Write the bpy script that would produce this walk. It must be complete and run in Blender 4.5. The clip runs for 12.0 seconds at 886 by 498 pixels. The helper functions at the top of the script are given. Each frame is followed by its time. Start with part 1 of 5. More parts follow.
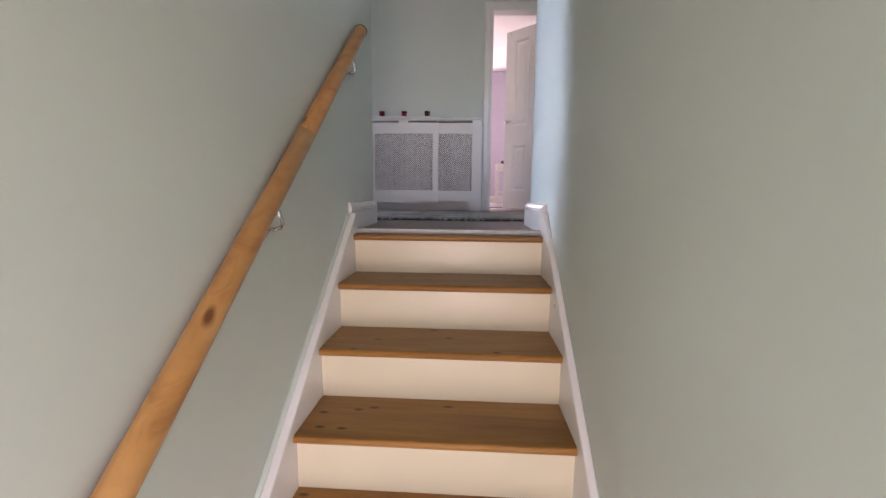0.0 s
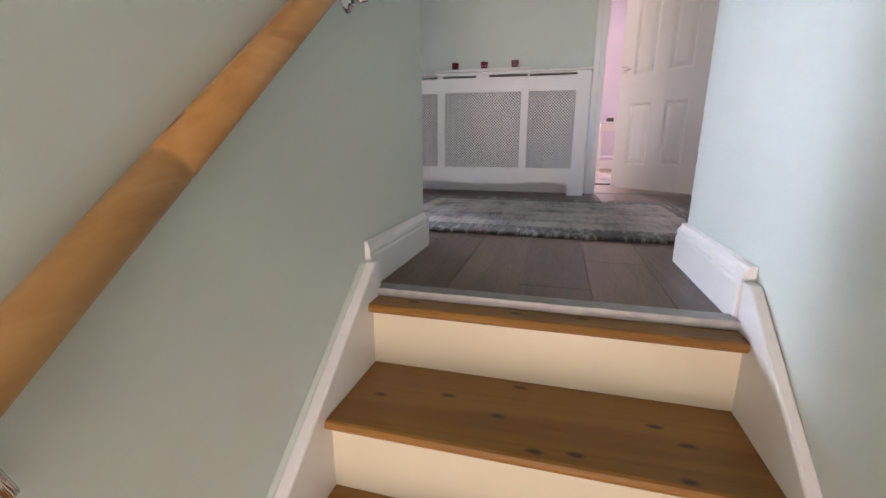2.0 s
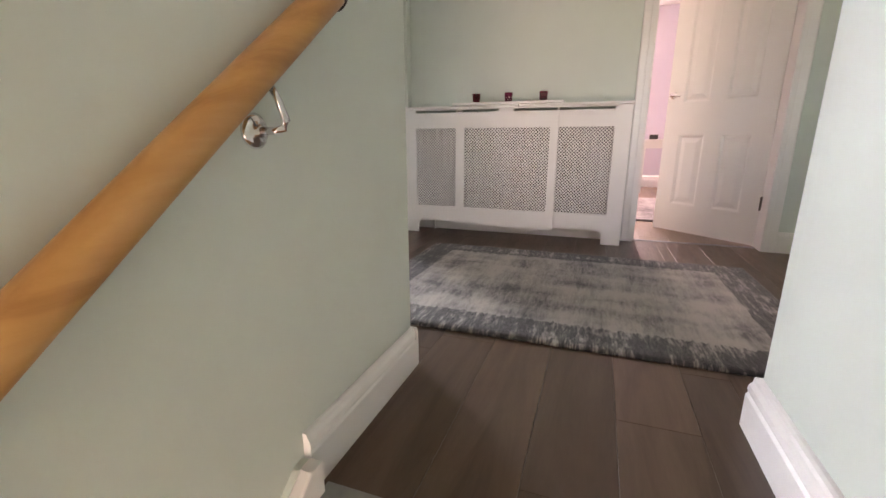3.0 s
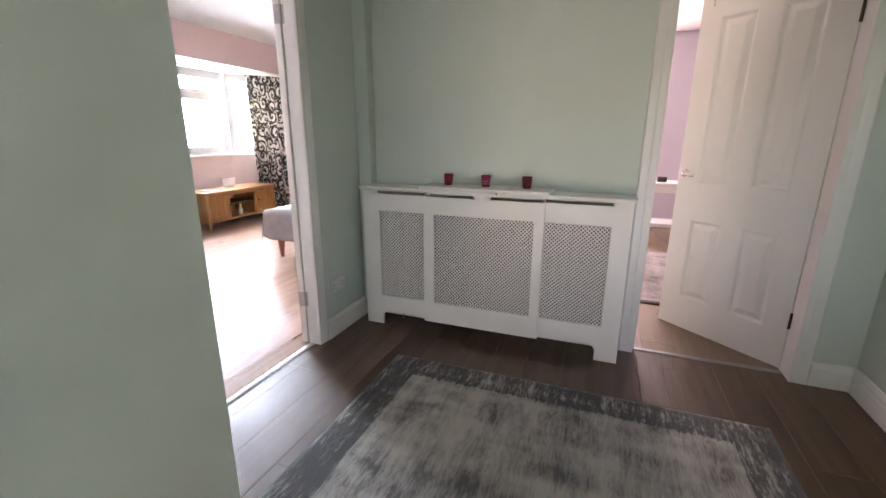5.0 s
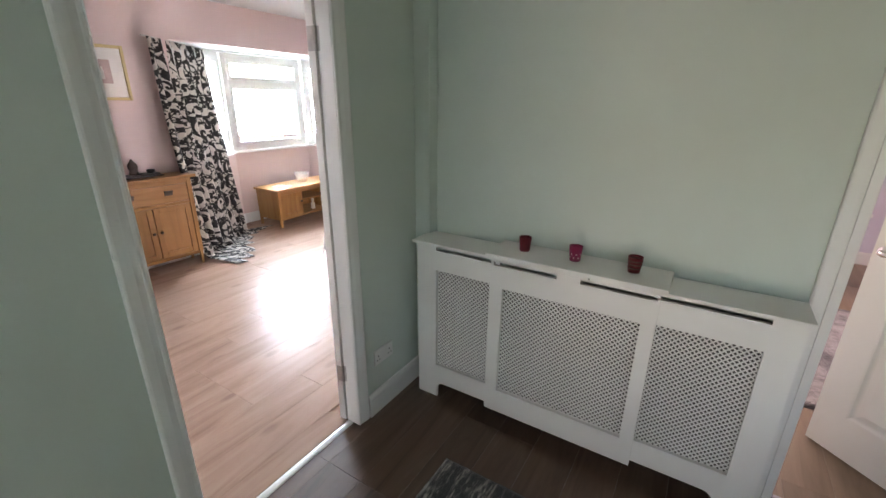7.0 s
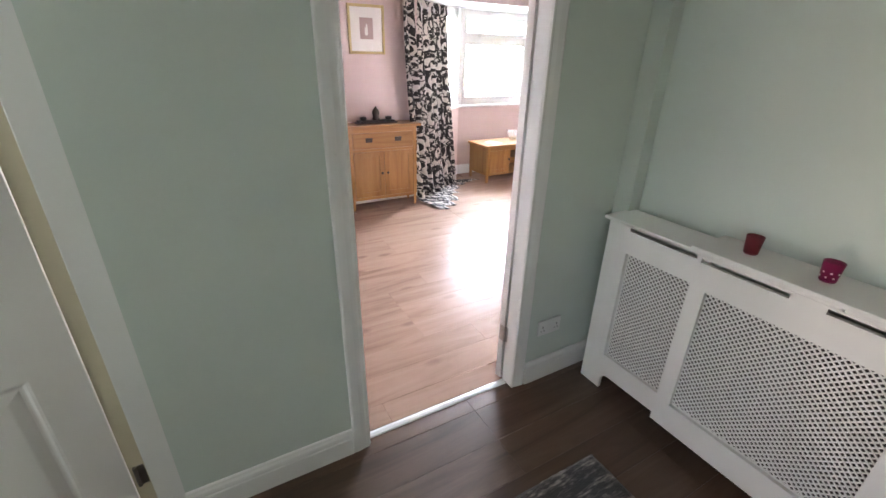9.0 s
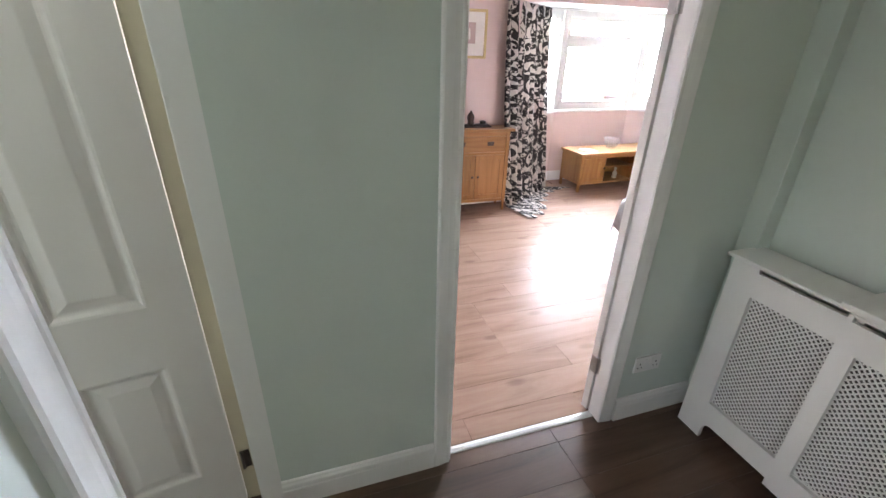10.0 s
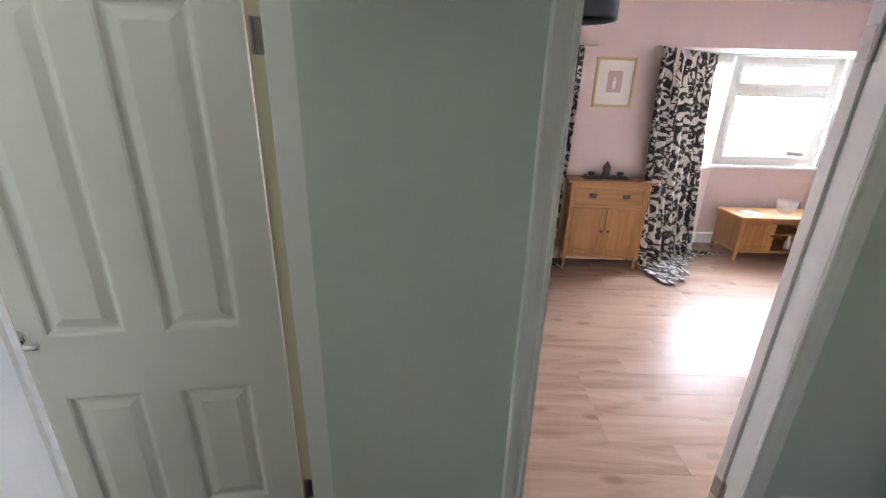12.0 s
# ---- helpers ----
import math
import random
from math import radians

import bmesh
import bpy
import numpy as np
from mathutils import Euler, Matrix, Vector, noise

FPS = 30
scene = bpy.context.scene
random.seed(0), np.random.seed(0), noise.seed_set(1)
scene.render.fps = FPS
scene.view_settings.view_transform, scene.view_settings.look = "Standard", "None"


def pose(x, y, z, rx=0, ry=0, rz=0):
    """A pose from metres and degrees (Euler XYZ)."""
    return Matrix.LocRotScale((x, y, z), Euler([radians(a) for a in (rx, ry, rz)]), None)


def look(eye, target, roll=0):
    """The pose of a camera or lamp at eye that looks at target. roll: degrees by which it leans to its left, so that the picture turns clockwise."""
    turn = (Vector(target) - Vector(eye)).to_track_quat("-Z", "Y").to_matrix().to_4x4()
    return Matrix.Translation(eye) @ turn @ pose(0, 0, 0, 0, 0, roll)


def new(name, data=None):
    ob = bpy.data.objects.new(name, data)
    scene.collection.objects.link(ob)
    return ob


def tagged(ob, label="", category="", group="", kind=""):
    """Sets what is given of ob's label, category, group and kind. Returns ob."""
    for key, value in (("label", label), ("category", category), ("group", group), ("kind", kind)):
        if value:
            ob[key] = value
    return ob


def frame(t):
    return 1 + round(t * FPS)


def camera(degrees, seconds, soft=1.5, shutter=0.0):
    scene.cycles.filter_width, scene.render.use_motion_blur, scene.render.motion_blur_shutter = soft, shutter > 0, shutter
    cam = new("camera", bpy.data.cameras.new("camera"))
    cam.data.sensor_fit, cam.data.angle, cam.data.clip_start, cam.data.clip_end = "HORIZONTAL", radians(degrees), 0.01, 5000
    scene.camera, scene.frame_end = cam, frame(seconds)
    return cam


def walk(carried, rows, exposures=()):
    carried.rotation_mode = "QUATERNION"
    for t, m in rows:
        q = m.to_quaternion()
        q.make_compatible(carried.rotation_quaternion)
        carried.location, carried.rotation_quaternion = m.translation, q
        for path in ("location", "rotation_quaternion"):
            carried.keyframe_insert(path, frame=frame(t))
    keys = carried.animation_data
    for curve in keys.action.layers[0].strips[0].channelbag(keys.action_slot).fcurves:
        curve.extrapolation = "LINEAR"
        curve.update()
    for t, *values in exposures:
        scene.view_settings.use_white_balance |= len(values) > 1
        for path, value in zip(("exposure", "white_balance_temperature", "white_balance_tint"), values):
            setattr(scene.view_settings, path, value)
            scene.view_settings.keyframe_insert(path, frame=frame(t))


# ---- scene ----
cam = camera(92.9, 12.0)
PATH = [
    (0, (0.296, 0.088, 0.176), (0.174, 2.067, -0.086), 0.5),
    (0.5, (0.278, 0.326, 0.161), (0.088, 2.291, -0.165), -0.6),
    (1, (0.247, 0.582, 0.18), (-0.03, 2.52, -0.231), 0.6),
    (1.5, (0.263, 0.827, 0.269), (-0.119, 2.737, -0.188), 0.4),
    (2, (0.22, 1.025, 0.382), (-0.284, 2.9, -0.1), 0.1),
    (2.5, (0.272, 1.198, 0.496), (-0.321, 3.045, 0.01), -0.1),
    (3, (0.23, 1.459, 0.681), (-0.427, 3.281, 0.185), -0.1),
    (3.2, (0.193, 1.535, 0.729), (-0.479, 3.349, 0.221), -0.1),
    (5, (0.253, 2.126, 1.22), (-0.432, 3.933, 0.703), 0.2),
    (5.5, (0.241, 2.3, 1.354), (-0.433, 4.106, 0.818), 0.0),
    (6, (0.067, 2.505, 1.452), (-0.623, 4.289, 0.868), 0.2),
    (6.5, (0.017, 2.594, 1.565), (-0.775, 4.323, 0.945), 0.4),
    (7, (0.032, 2.763, 1.586), (-0.967, 4.363, 0.922), 0.5),
    (8.8, (0.03, 2.867, 1.57), (-1.521, 3.826, 0.748), 1.5),
    (9, (0.04, 2.864, 1.565), (-1.541, 3.762, 0.731), 1.2),
    (9.5, (0.033, 2.831, 1.593), (-1.603, 3.597, 0.735), 1.3),
    (10, (-0.063, 2.799, 1.64), (-1.777, 3.373, 0.785), 1.4),
    (10.5, (-0.163, 2.787, 1.678), (-1.943, 3.158, 0.845), 1.3),
    (11, (-0.206, 2.83, 1.672), (-2.041, 2.975, 0.888), 1.6),
    (11.5, (-0.171, 2.886, 1.678), (-2.03, 2.885, 0.939), 1.4),
    (12, (-0.146, 2.96, 1.665), (-2.02, 2.94, 0.966), 1.6),
]
walk(cam, [(t, look(eye, target, roll)) for t, eye, target, roll in PATH], [(0, 2.94, 6350, 30), (1, 3.1, 6400, 28), (2, 3.32, 6700, 28), (3, 3.62, 7700, 30), (3.6, 3.52, 7600, 28), (5, 3.3, 7000, 23), (5.5, 3.3, 6950, 22), (7, 3.15, 6800, 16), (8.5, 3.35, 6800, 19), (9.3, 3.5, 6850, 21), (10, 3.45, 6850, 21), (11, 3.15, 6850, 20), (12, 3.05, 6850, 20)])

# ---- world, sun, large lights ----
world = bpy.data.worlds.new("sky")
scene.world = world
world.use_nodes = True
wn = world.node_tree
sky = wn.nodes.new("ShaderNodeTexSky")
sky.sky_type, sky.sun_disc = "NISHITA", False
sky.sun_elevation, sky.sun_rotation = radians(38), radians(18)
wn.links.new(sky.outputs[0], wn.nodes["Background"].inputs[0])
wn.nodes["Background"].inputs[1].default_value = 0.15

sun = new("sun", bpy.data.lights.new("sun", "SUN"))
sun.data.energy, sun.data.angle, sun.data.color = 4.0, radians(0.5), (1.0, 0.95, 0.88)
sun.matrix_world = look((0, 0, 0), (-math.sin(radians(18)) * math.cos(radians(38)), -math.cos(radians(18)) * math.cos(radians(38)), -math.sin(radians(38))))


def area_light(name, eye, target, w, h, watts, color, spread=180):
    ob = new(name, bpy.data.lights.new(name, "AREA"))
    ob.data.shape, ob.data.size, ob.data.size_y = "RECTANGLE", w, h
    ob.data.energy, ob.data.color, ob.data.spread = watts, color, radians(spread)
    ob.matrix_world = look(eye, target)
    return ob


area_light("bay_sky_light", (-6.4, 7.2, 2.1), (-1.27, 3.7, 0.9), 3.0, 2.2, 140, (0.70, 0.85, 1.0), 112)
# added fill out of view, brightens the landing; no known window here
area_light("landing_fill_light", (1.15, 2.40, 1.15), (-0.5, 4.62, 0.5), 0.46, 0.9, 0.22, (0.97, 0.92, 0.86), 160)
area_light("study_sky_light", (-0.1, 8.75, 1.55), (0.2, 5, 1.0), 1.25, 1.1, 13, (1.0, 0.78, 0.74))
area_light("box_room_sky_light", (-2.78, 1.75, 1.55), (-1.0, 1.75, 1.2), 0.75, 1.0, 7, (0.9, 0.95, 1.0))
# fill from the unseen lower hall, through an assumed opening
area_light("hall_fill_light", (0.2, -2.33, -0.5), (0.0, 0.6, -0.6), 0.68, 1.5, 4.6, (1.0, 0.79, 0.73), 150)
# second added fill, brightens the west stair wall more than the risers
area_light("hall_side_fill_light", (0.70, -0.95, -0.5), (-0.27, -0.2, 0.0), 0.76, 1.8, 3.2, (1.0, 0.76, 0.66))


# ---- materials ----
def nodes_of(name):
    m = bpy.data.materials.new(name)
    m.use_nodes = True
    return m, m.node_tree, m.node_tree.nodes["Principled BSDF"]


def link(nt, a, b):
    nt.links.new(a, b)


def tex_coord(nt, scale=(1, 1, 1), space="Object"):
    tc = nt.nodes.new("ShaderNodeTexCoord")
    mp = nt.nodes.new("ShaderNodeMapping")
    mp.inputs["Scale"].default_value = scale
    link(nt, tc.outputs[space], mp.inputs["Vector"])
    return mp.outputs["Vector"]


def world_coord(nt, scale=(1, 1, 1)):
    g = nt.nodes.new("ShaderNodeNewGeometry")
    mp = nt.nodes.new("ShaderNodeMapping")
    mp.inputs["Scale"].default_value = scale
    link(nt, g.outputs["Position"], mp.inputs["Vector"])
    return mp.outputs["Vector"]


def noise_of(nt, vec, scale, detail=4, rough=0.55, distort=0.0):
    n = nt.nodes.new("ShaderNodeTexNoise")
    n.inputs["Scale"].default_value, n.inputs["Detail"].default_value = scale, detail
    n.inputs["Roughness"].default_value, n.inputs["Distortion"].default_value = rough, distort
    if vec is not None:
        link(nt, vec, n.inputs["Vector"])
    return n.outputs["Fac"]


def ramp(nt, fac, stops):
    r = nt.nodes.new("ShaderNodeValToRGB")
    el = r.color_ramp.elements
    el[0].position, el[0].color = stops[0][0], (*stops[0][1], 1)
    el[1].position, el[1].color = stops[-1][0], (*stops[-1][1], 1)
    for p, c in stops[1:-1]:
        el.new(p).color = (*c, 1)
    link(nt, fac, r.inputs["Fac"])
    return r.outputs["Color"]


def mix(nt, fac, a, b, mode="MIX"):
    m = nt.nodes.new("ShaderNodeMix")
    m.data_type, m.blend_type = "RGBA", mode
    for slot, v in ((0, fac), (6, a), (7, b)):
        if isinstance(v, (int, float)):
            m.inputs[slot].default_value = v
        elif isinstance(v, tuple):
            m.inputs[slot].default_value = (*v, 1)
        else:
            link(nt, v, m.inputs[slot])
    return m.outputs[2]


def calc(nt, op, a, b=0.0, c=0.0):
    m = nt.nodes.new("ShaderNodeMath")
    m.operation = op
    for slot, v in enumerate((a, b, c)):
        if isinstance(v, (int, float)):
            m.inputs[slot].default_value = v
        else:
            link(nt, v, m.inputs[slot])
    return m.outputs[0]


def bump(nt, bsdf, height, strength, distance=0.002):
    b = nt.nodes.new("ShaderNodeBump")
    b.inputs["Strength"].default_value, b.inputs["Distance"].default_value = strength, distance
    link(nt, height, b.inputs["Height"])
    link(nt, b.outputs["Normal"], bsdf.inputs["Normal"])


def painted(name, color, rough=0.6, mottle=0.05, grain=0.25, scale=1.0):
    """Paint on plaster or wood: faint roller stipple and broad uneven patches."""
    m, nt, b = nodes_of(name)
    v = world_coord(nt)
    big, fine = noise_of(nt, v, 1.3 * scale, 3), noise_of(nt, v, 220 * scale, 3)
    lo = tuple(c * (1 - mottle) for c in color)
    hi = tuple(min(1, c * (1 + mottle)) for c in color)
    link(nt, ramp(nt, big, [(0.3, lo), (0.7, hi)]), b.inputs["Base Color"])
    r = calc(nt, "MULTIPLY_ADD", noise_of(nt, v, 9 * scale, 3), 0.2, rough - 0.1)
    link(nt, r, b.inputs["Roughness"])
    bump(nt, b, fine, grain, 0.0015)
    return m


def wood(name, dark, mid, light, axis="x", rough=0.45, knots=0.0, seed=0.0, grain=1.0, coat=0.0, wide=1.0, vary=0.35, knot=1.0):
    """Planed timber: long grain along an axis, growth bands, a few dark knots, varied from piece to piece."""
    m, nt, b = nodes_of(name)
    s = {"x": (0.9, 9, 9), "y": (9, 0.9, 9), "z": (9, 9, 0.9)}[axis]
    v0 = tex_coord(nt, (1, 1, 1))
    info = nt.nodes.new("ShaderNodeObjectInfo")
    off = nt.nodes.new("ShaderNodeVectorMath")
    off.operation = "MULTIPLY_ADD"
    comb = nt.nodes.new("ShaderNodeCombineXYZ")
    for k in range(3):
        link(nt, info.outputs["Random"], comb.inputs[k])
    link(nt, comb.outputs[0], off.inputs[0])
    off.inputs[1].default_value = (17.3, 9.1, 23.7)
    link(nt, v0, off.inputs[2])
    mp = nt.nodes.new("ShaderNodeMapping")
    mp.inputs["Scale"].default_value = s
    mp.inputs["Location"].default_value = (seed, seed * 2, seed * 3)
    link(nt, off.outputs[0], mp.inputs["Vector"])
    bands = noise_of(nt, mp.outputs["Vector"], 1.1 * wide, 6, 0.6, 1.4)
    fine = noise_of(nt, mp.outputs["Vector"], 14, 5, 0.7, 0.6)
    col = ramp(nt, bands, [(0.28, dark), (0.48, mid), (0.72, light)])
    col = mix(nt, calc(nt, "MULTIPLY", fine, 0.5 * grain), col, dark, "MIX")
    tone = calc(nt, "MULTIPLY_ADD", info.outputs["Random"], vary, 1.0 - vary / 2)
    hsv = nt.nodes.new("ShaderNodeHueSaturation")
    link(nt, col, hsv.inputs["Color"])
    link(nt, tone, hsv.inputs["Value"])
    col = hsv.outputs["Color"]
    if knots:
        ks = {"x": (3.2, 7, 7), "y": (7, 3.2, 7), "z": (7, 7, 3.2)}[axis]
        kp = nt.nodes.new("ShaderNodeMapping")
        kp.inputs["Scale"].default_value = ks
        link(nt, off.outputs[0], kp.inputs["Vector"])
        vo = nt.nodes.new("ShaderNodeTexVoronoi")
        vo.voronoi_dimensions = "2D"
        vo.inputs["Scale"].default_value = knots
        link(nt, kp.outputs["Vector"], vo.inputs["Vector"])
        core = ramp(nt, vo.outputs["Distance"], [(0.045, (1, 1, 1)), (0.115, (0, 0, 0))])
        keep = calc(nt, "GREATER_THAN", noise_of(nt, vo.outputs["Position"], 3.1, 0), 0.5)
        col = mix(nt, calc(nt, "MULTIPLY", calc(nt, "MULTIPLY", core, keep), knot), col, (dark[0] * 0.38, dark[1] * 0.28, dark[2] * 0.28), "MIX")
    link(nt, col, b.inputs["Base Color"])
    link(nt, calc(nt, "MULTIPLY_ADD", fine, 0.25, rough - 0.12), b.inputs["Roughness"])
    b.inputs["Coat Weight"].default_value = coat
    b.inputs["Coat Roughness"].default_value = 0.18
    bump(nt, b, fine, 0.12, 0.001)
    return m


def metal(name, color, rough):
    m, nt, b = nodes_of(name)
    v = tex_coord(nt)
    b.inputs["Metallic"].default_value = 1.0
    link(nt, ramp(nt, noise_of(nt, v, 30, 3), [(0.3, tuple(c * 0.8 for c in color)), (0.7, color)]), b.inputs["Base Color"])
    link(nt, calc(nt, "MULTIPLY_ADD", noise_of(nt, v, 60, 3), 0.2, rough - 0.1), b.inputs["Roughness"])
    return m


def glass_of(name, color, rough=0.02, ior=1.45):
    m, nt, b = nodes_of(name)
    b.inputs["Base Color"].default_value = (*color, 1)
    b.inputs["Transmission Weight"].default_value = 1.0
    b.inputs["Roughness"].default_value = rough
    b.inputs["IOR"].default_value = ior
    return m


def cloth(name, color, rough=0.95, weave=600, mottle=0.12):
    m, nt, b = nodes_of(name)
    v = tex_coord(nt)
    f = noise_of(nt, v, 14, 4)
    link(nt, ramp(nt, f, [(0.3, tuple(c * (1 - mottle) for c in color)), (0.7, tuple(min(1, c * (1 + mottle)) for c in color))]), b.inputs["Base Color"])
    b.inputs["Roughness"].default_value = rough
    b.inputs["Sheen Weight"].default_value = 0.2
    bump(nt, b, noise_of(nt, v, weave, 2), 0.3, 0.001)
    return m


def scroll_curtain(name):
    """Cream cloth printed with black scrolls and leaf shapes, laid out on the cloth's own surface."""
    m, nt, b = nodes_of(name)
    tc = nt.nodes.new("ShaderNodeTexCoord")

    def layer(scale, shift, turns, width, reach, lobes):
        mp = nt.nodes.new("ShaderNodeMapping")
        mp.inputs["Scale"].default_value = (scale, scale, 1)
        mp.inputs["Location"].default_value = shift
        link(nt, tc.outputs["UV"], mp.inputs["Vector"])
        wob = nt.nodes.new("ShaderNodeTexNoise")
        wob.inputs["Scale"].default_value = 1.6
        link(nt, mp.outputs["Vector"], wob.inputs["Vector"])
        add = nt.nodes.new("ShaderNodeVectorMath")
        add.operation = "MULTIPLY_ADD"
        add.inputs[1].default_value = (0.22, 0.22, 0)
        link(nt, wob.outputs["Color"], add.inputs[0])
        link(nt, mp.outputs["Vector"], add.inputs[2])
        vo = nt.nodes.new("ShaderNodeTexVoronoi")
        vo.voronoi_dimensions = "2D"
        vo.inputs["Scale"].default_value = 1.0
        vo.inputs["Randomness"].default_value = 0.55
        link(nt, add.outputs[0], vo.inputs["Vector"])
        sub = nt.nodes.new("ShaderNodeVectorMath")
        sub.operation = "SUBTRACT"
        link(nt, add.outputs[0], sub.inputs[0])
        link(nt, vo.outputs["Position"], sub.inputs[1])
        sep = nt.nodes.new("ShaderNodeSeparateXYZ")
        link(nt, sub.outputs[0], sep.inputs[0])
        r = vo.outputs["Distance"]
        sepc = nt.nodes.new("ShaderNodeSeparateColor")
        link(nt, vo.outputs["Color"], sepc.inputs[0])
        flip = calc(nt, "MULTIPLY_ADD", calc(nt, "GREATER_THAN", sepc.outputs[0], 0.5), 2.0, -1.0)
        ang = calc(nt, "DIVIDE", calc(nt, "ARCTAN2", sep.outputs[1], calc(nt, "MULTIPLY", sep.outputs[0], flip)), 6.28318)
        ang = calc(nt, "ADD", ang, sepc.outputs[1])
        sp = calc(nt, "FRACT", calc(nt, "ADD", calc(nt, "MULTIPLY", ang, lobes), calc(nt, "MULTIPLY", r, turns)))
        arm = calc(nt, "LESS_THAN", calc(nt, "ABSOLUTE", calc(nt, "SUBTRACT", sp, 0.5)), calc(nt, "MULTIPLY_ADD", r, width, 0.10))
        inside = calc(nt, "LESS_THAN", r, reach)
        core = calc(nt, "LESS_THAN", r, 0.09)
        return calc(nt, "MAXIMUM", calc(nt, "MULTIPLY", arm, inside), core)

    a = layer(5.0, (0.0, 0.0, 0), 2.1, 0.46, 0.56, 1.0)
    c = layer(5.0, (0.53, 0.47, 0), 0.5, 0.62, 0.33, 5.0)
    e = layer(9.0, (0.11, 0.27, 0), 1.5, 0.30, 0.30, 1.0)
    stem = calc(nt, "LESS_THAN", calc(nt, "ABSOLUTE", calc(nt, "SUBTRACT", noise_of(nt, tc.outputs["UV"], 4.2, 0), 0.5)), 0.014)
    vein = calc(nt, "GREATER_THAN", noise_of(nt, tc.outputs["UV"], 30, 1, 0.5, 1.5), 0.33)
    mask = calc(nt, "MAXIMUM", calc(nt, "MULTIPLY", calc(nt, "MAXIMUM", a, c), vein), calc(nt, "MAXIMUM", calc(nt, "MULTIPLY", e, calc(nt, "GREATER_THAN", noise_of(nt, tc.outputs["UV"], 7, 0), 0.5)), stem))
    fade = noise_of(nt, tc.outputs["UV"], 60, 3)
    dark = ramp(nt, fade, [(0.3, (0.016, 0.014, 0.013)), (0.7, (0.035, 0.031, 0.028))])
    pale = ramp(nt, fade, [(0.3, (0.56, 0.51, 0.45)), (0.7, (0.68, 0.62, 0.55))])
    link(nt, mix(nt, mask, pale, dark), b.inputs["Base Color"])
    b.inputs["Roughness"].default_value = 0.8
    b.inputs["Sheen Weight"].default_value = 0.15
    bump(nt, b, noise_of(nt, tc.outputs["UV"], 700, 2), 0.2, 0.0008)
    tr = nt.nodes.new("ShaderNodeBsdfTranslucent")
    link(nt, mix(nt, mask, pale, dark), tr.inputs["Color"])
    sh = nt.nodes.new("ShaderNodeMixShader")
    sh.inputs[0].default_value = 0.25
    link(nt, b.outputs[0], sh.inputs[1])
    link(nt, tr.outputs[0], sh.inputs[2])
    link(nt, sh.outputs[0], nt.nodes["Material Output"].inputs["Surface"])
    return m


def rug_cloth(name, half_x, half_y, border, tones, streak):
    """Worn short pile: a darker border round a paler field, streaked along the weft, rubbed away in patches."""
    m, nt, b = nodes_of(name)
    v = tex_coord(nt)
    sep = nt.nodes.new("ShaderNodeSeparateXYZ")
    link(nt, v, sep.inputs[0])
    def stretched(sx, sy, *rest):
        mp = nt.nodes.new("ShaderNodeMapping")
        mp.inputs["Scale"].default_value = (sx, sy, 1)
        link(nt, v, mp.inputs["Vector"])
        return noise_of(nt, mp.outputs["Vector"], 1.0, *rest)
    rag = stretched(streak[0] * 1.4, streak[1] * 0.8, 4, 0.7)
    wob = calc(nt, "MULTIPLY_ADD", rag, 0.10, -0.05)
    ex = calc(nt, "SUBTRACT", half_x - border, calc(nt, "ABSOLUTE", calc(nt, "ADD", sep.outputs[0], calc(nt, "MULTIPLY", wob, 0.3))))
    ey = calc(nt, "SUBTRACT", half_y - border, calc(nt, "ABSOLUTE", calc(nt, "ADD", sep.outputs[1], wob)))
    field = calc(nt, "GREATER_THAN", calc(nt, "MINIMUM", ex, ey), 0.0)
    st = stretched(streak[0], streak[1], 6, 0.75)
    fine = stretched(streak[0] * 3, streak[1] * 4, 4, 0.7)
    patch = stretched(4.6, 5.2, 3, 0.55, 0.5)
    weft, warp = stretched(0.6, 9.0, 1, 0.4), stretched(7.0, 0.5, 1, 0.4)
    plaid = calc(nt, "ADD", calc(nt, "MULTIPLY_ADD", weft, 0.8, -0.4), calc(nt, "MULTIPLY_ADD", warp, 0.9, -0.45))
    base = calc(nt, "MULTIPLY_ADD", field, 0.50, calc(nt, "MULTIPLY_ADD", patch, 1.15, -0.44))
    base = calc(nt, "ADD", base, plaid)
    worn = calc(nt, "MULTIPLY_ADD", field, -1.7, 2.9)
    val = calc(nt, "MULTIPLY_ADD", calc(nt, "ADD", st, -0.47), worn, base)
    val = calc(nt, "MULTIPLY_ADD", calc(nt, "ADD", fine, -0.48), calc(nt, "MULTIPLY_ADD", field, -0.9, 1.6), val)
    link(nt, ramp(nt, val, [(0.10, tones[0]), (0.36, tones[1]), (0.60, tones[2]), (0.92, tones[3])]), b.inputs["Base Color"])
    b.inputs["Roughness"].default_value = 0.97
    b.inputs["Sheen Weight"].default_value = 0.25
    bump(nt, b, calc(nt, "ADD", noise_of(nt, v, 420, 3), st), 0.7, 0.004)
    return m


M = {}
M["green"] = painted("duck_egg_wall_paint", (0.58, 0.65, 0.595), 0.62, 0.03, 0.08)
M["pink"] = painted("pale_pink_wall_paint", (0.68, 0.535, 0.495), 0.6, 0.03)
M["lilac"] = painted("lilac_wall_paint", (0.61, 0.58, 0.67), 0.6, 0.03)
M["ceiling"] = painted("white_ceiling_paint", (0.80, 0.80, 0.77), 0.75, 0.02)
M["gloss"] = painted("white_woodwork_paint", (0.78, 0.78, 0.76), 0.32, 0.03, 0.06)
M["door"] = painted("white_door_paint", (0.76, 0.74, 0.71), 0.35, 0.03, 0.08)
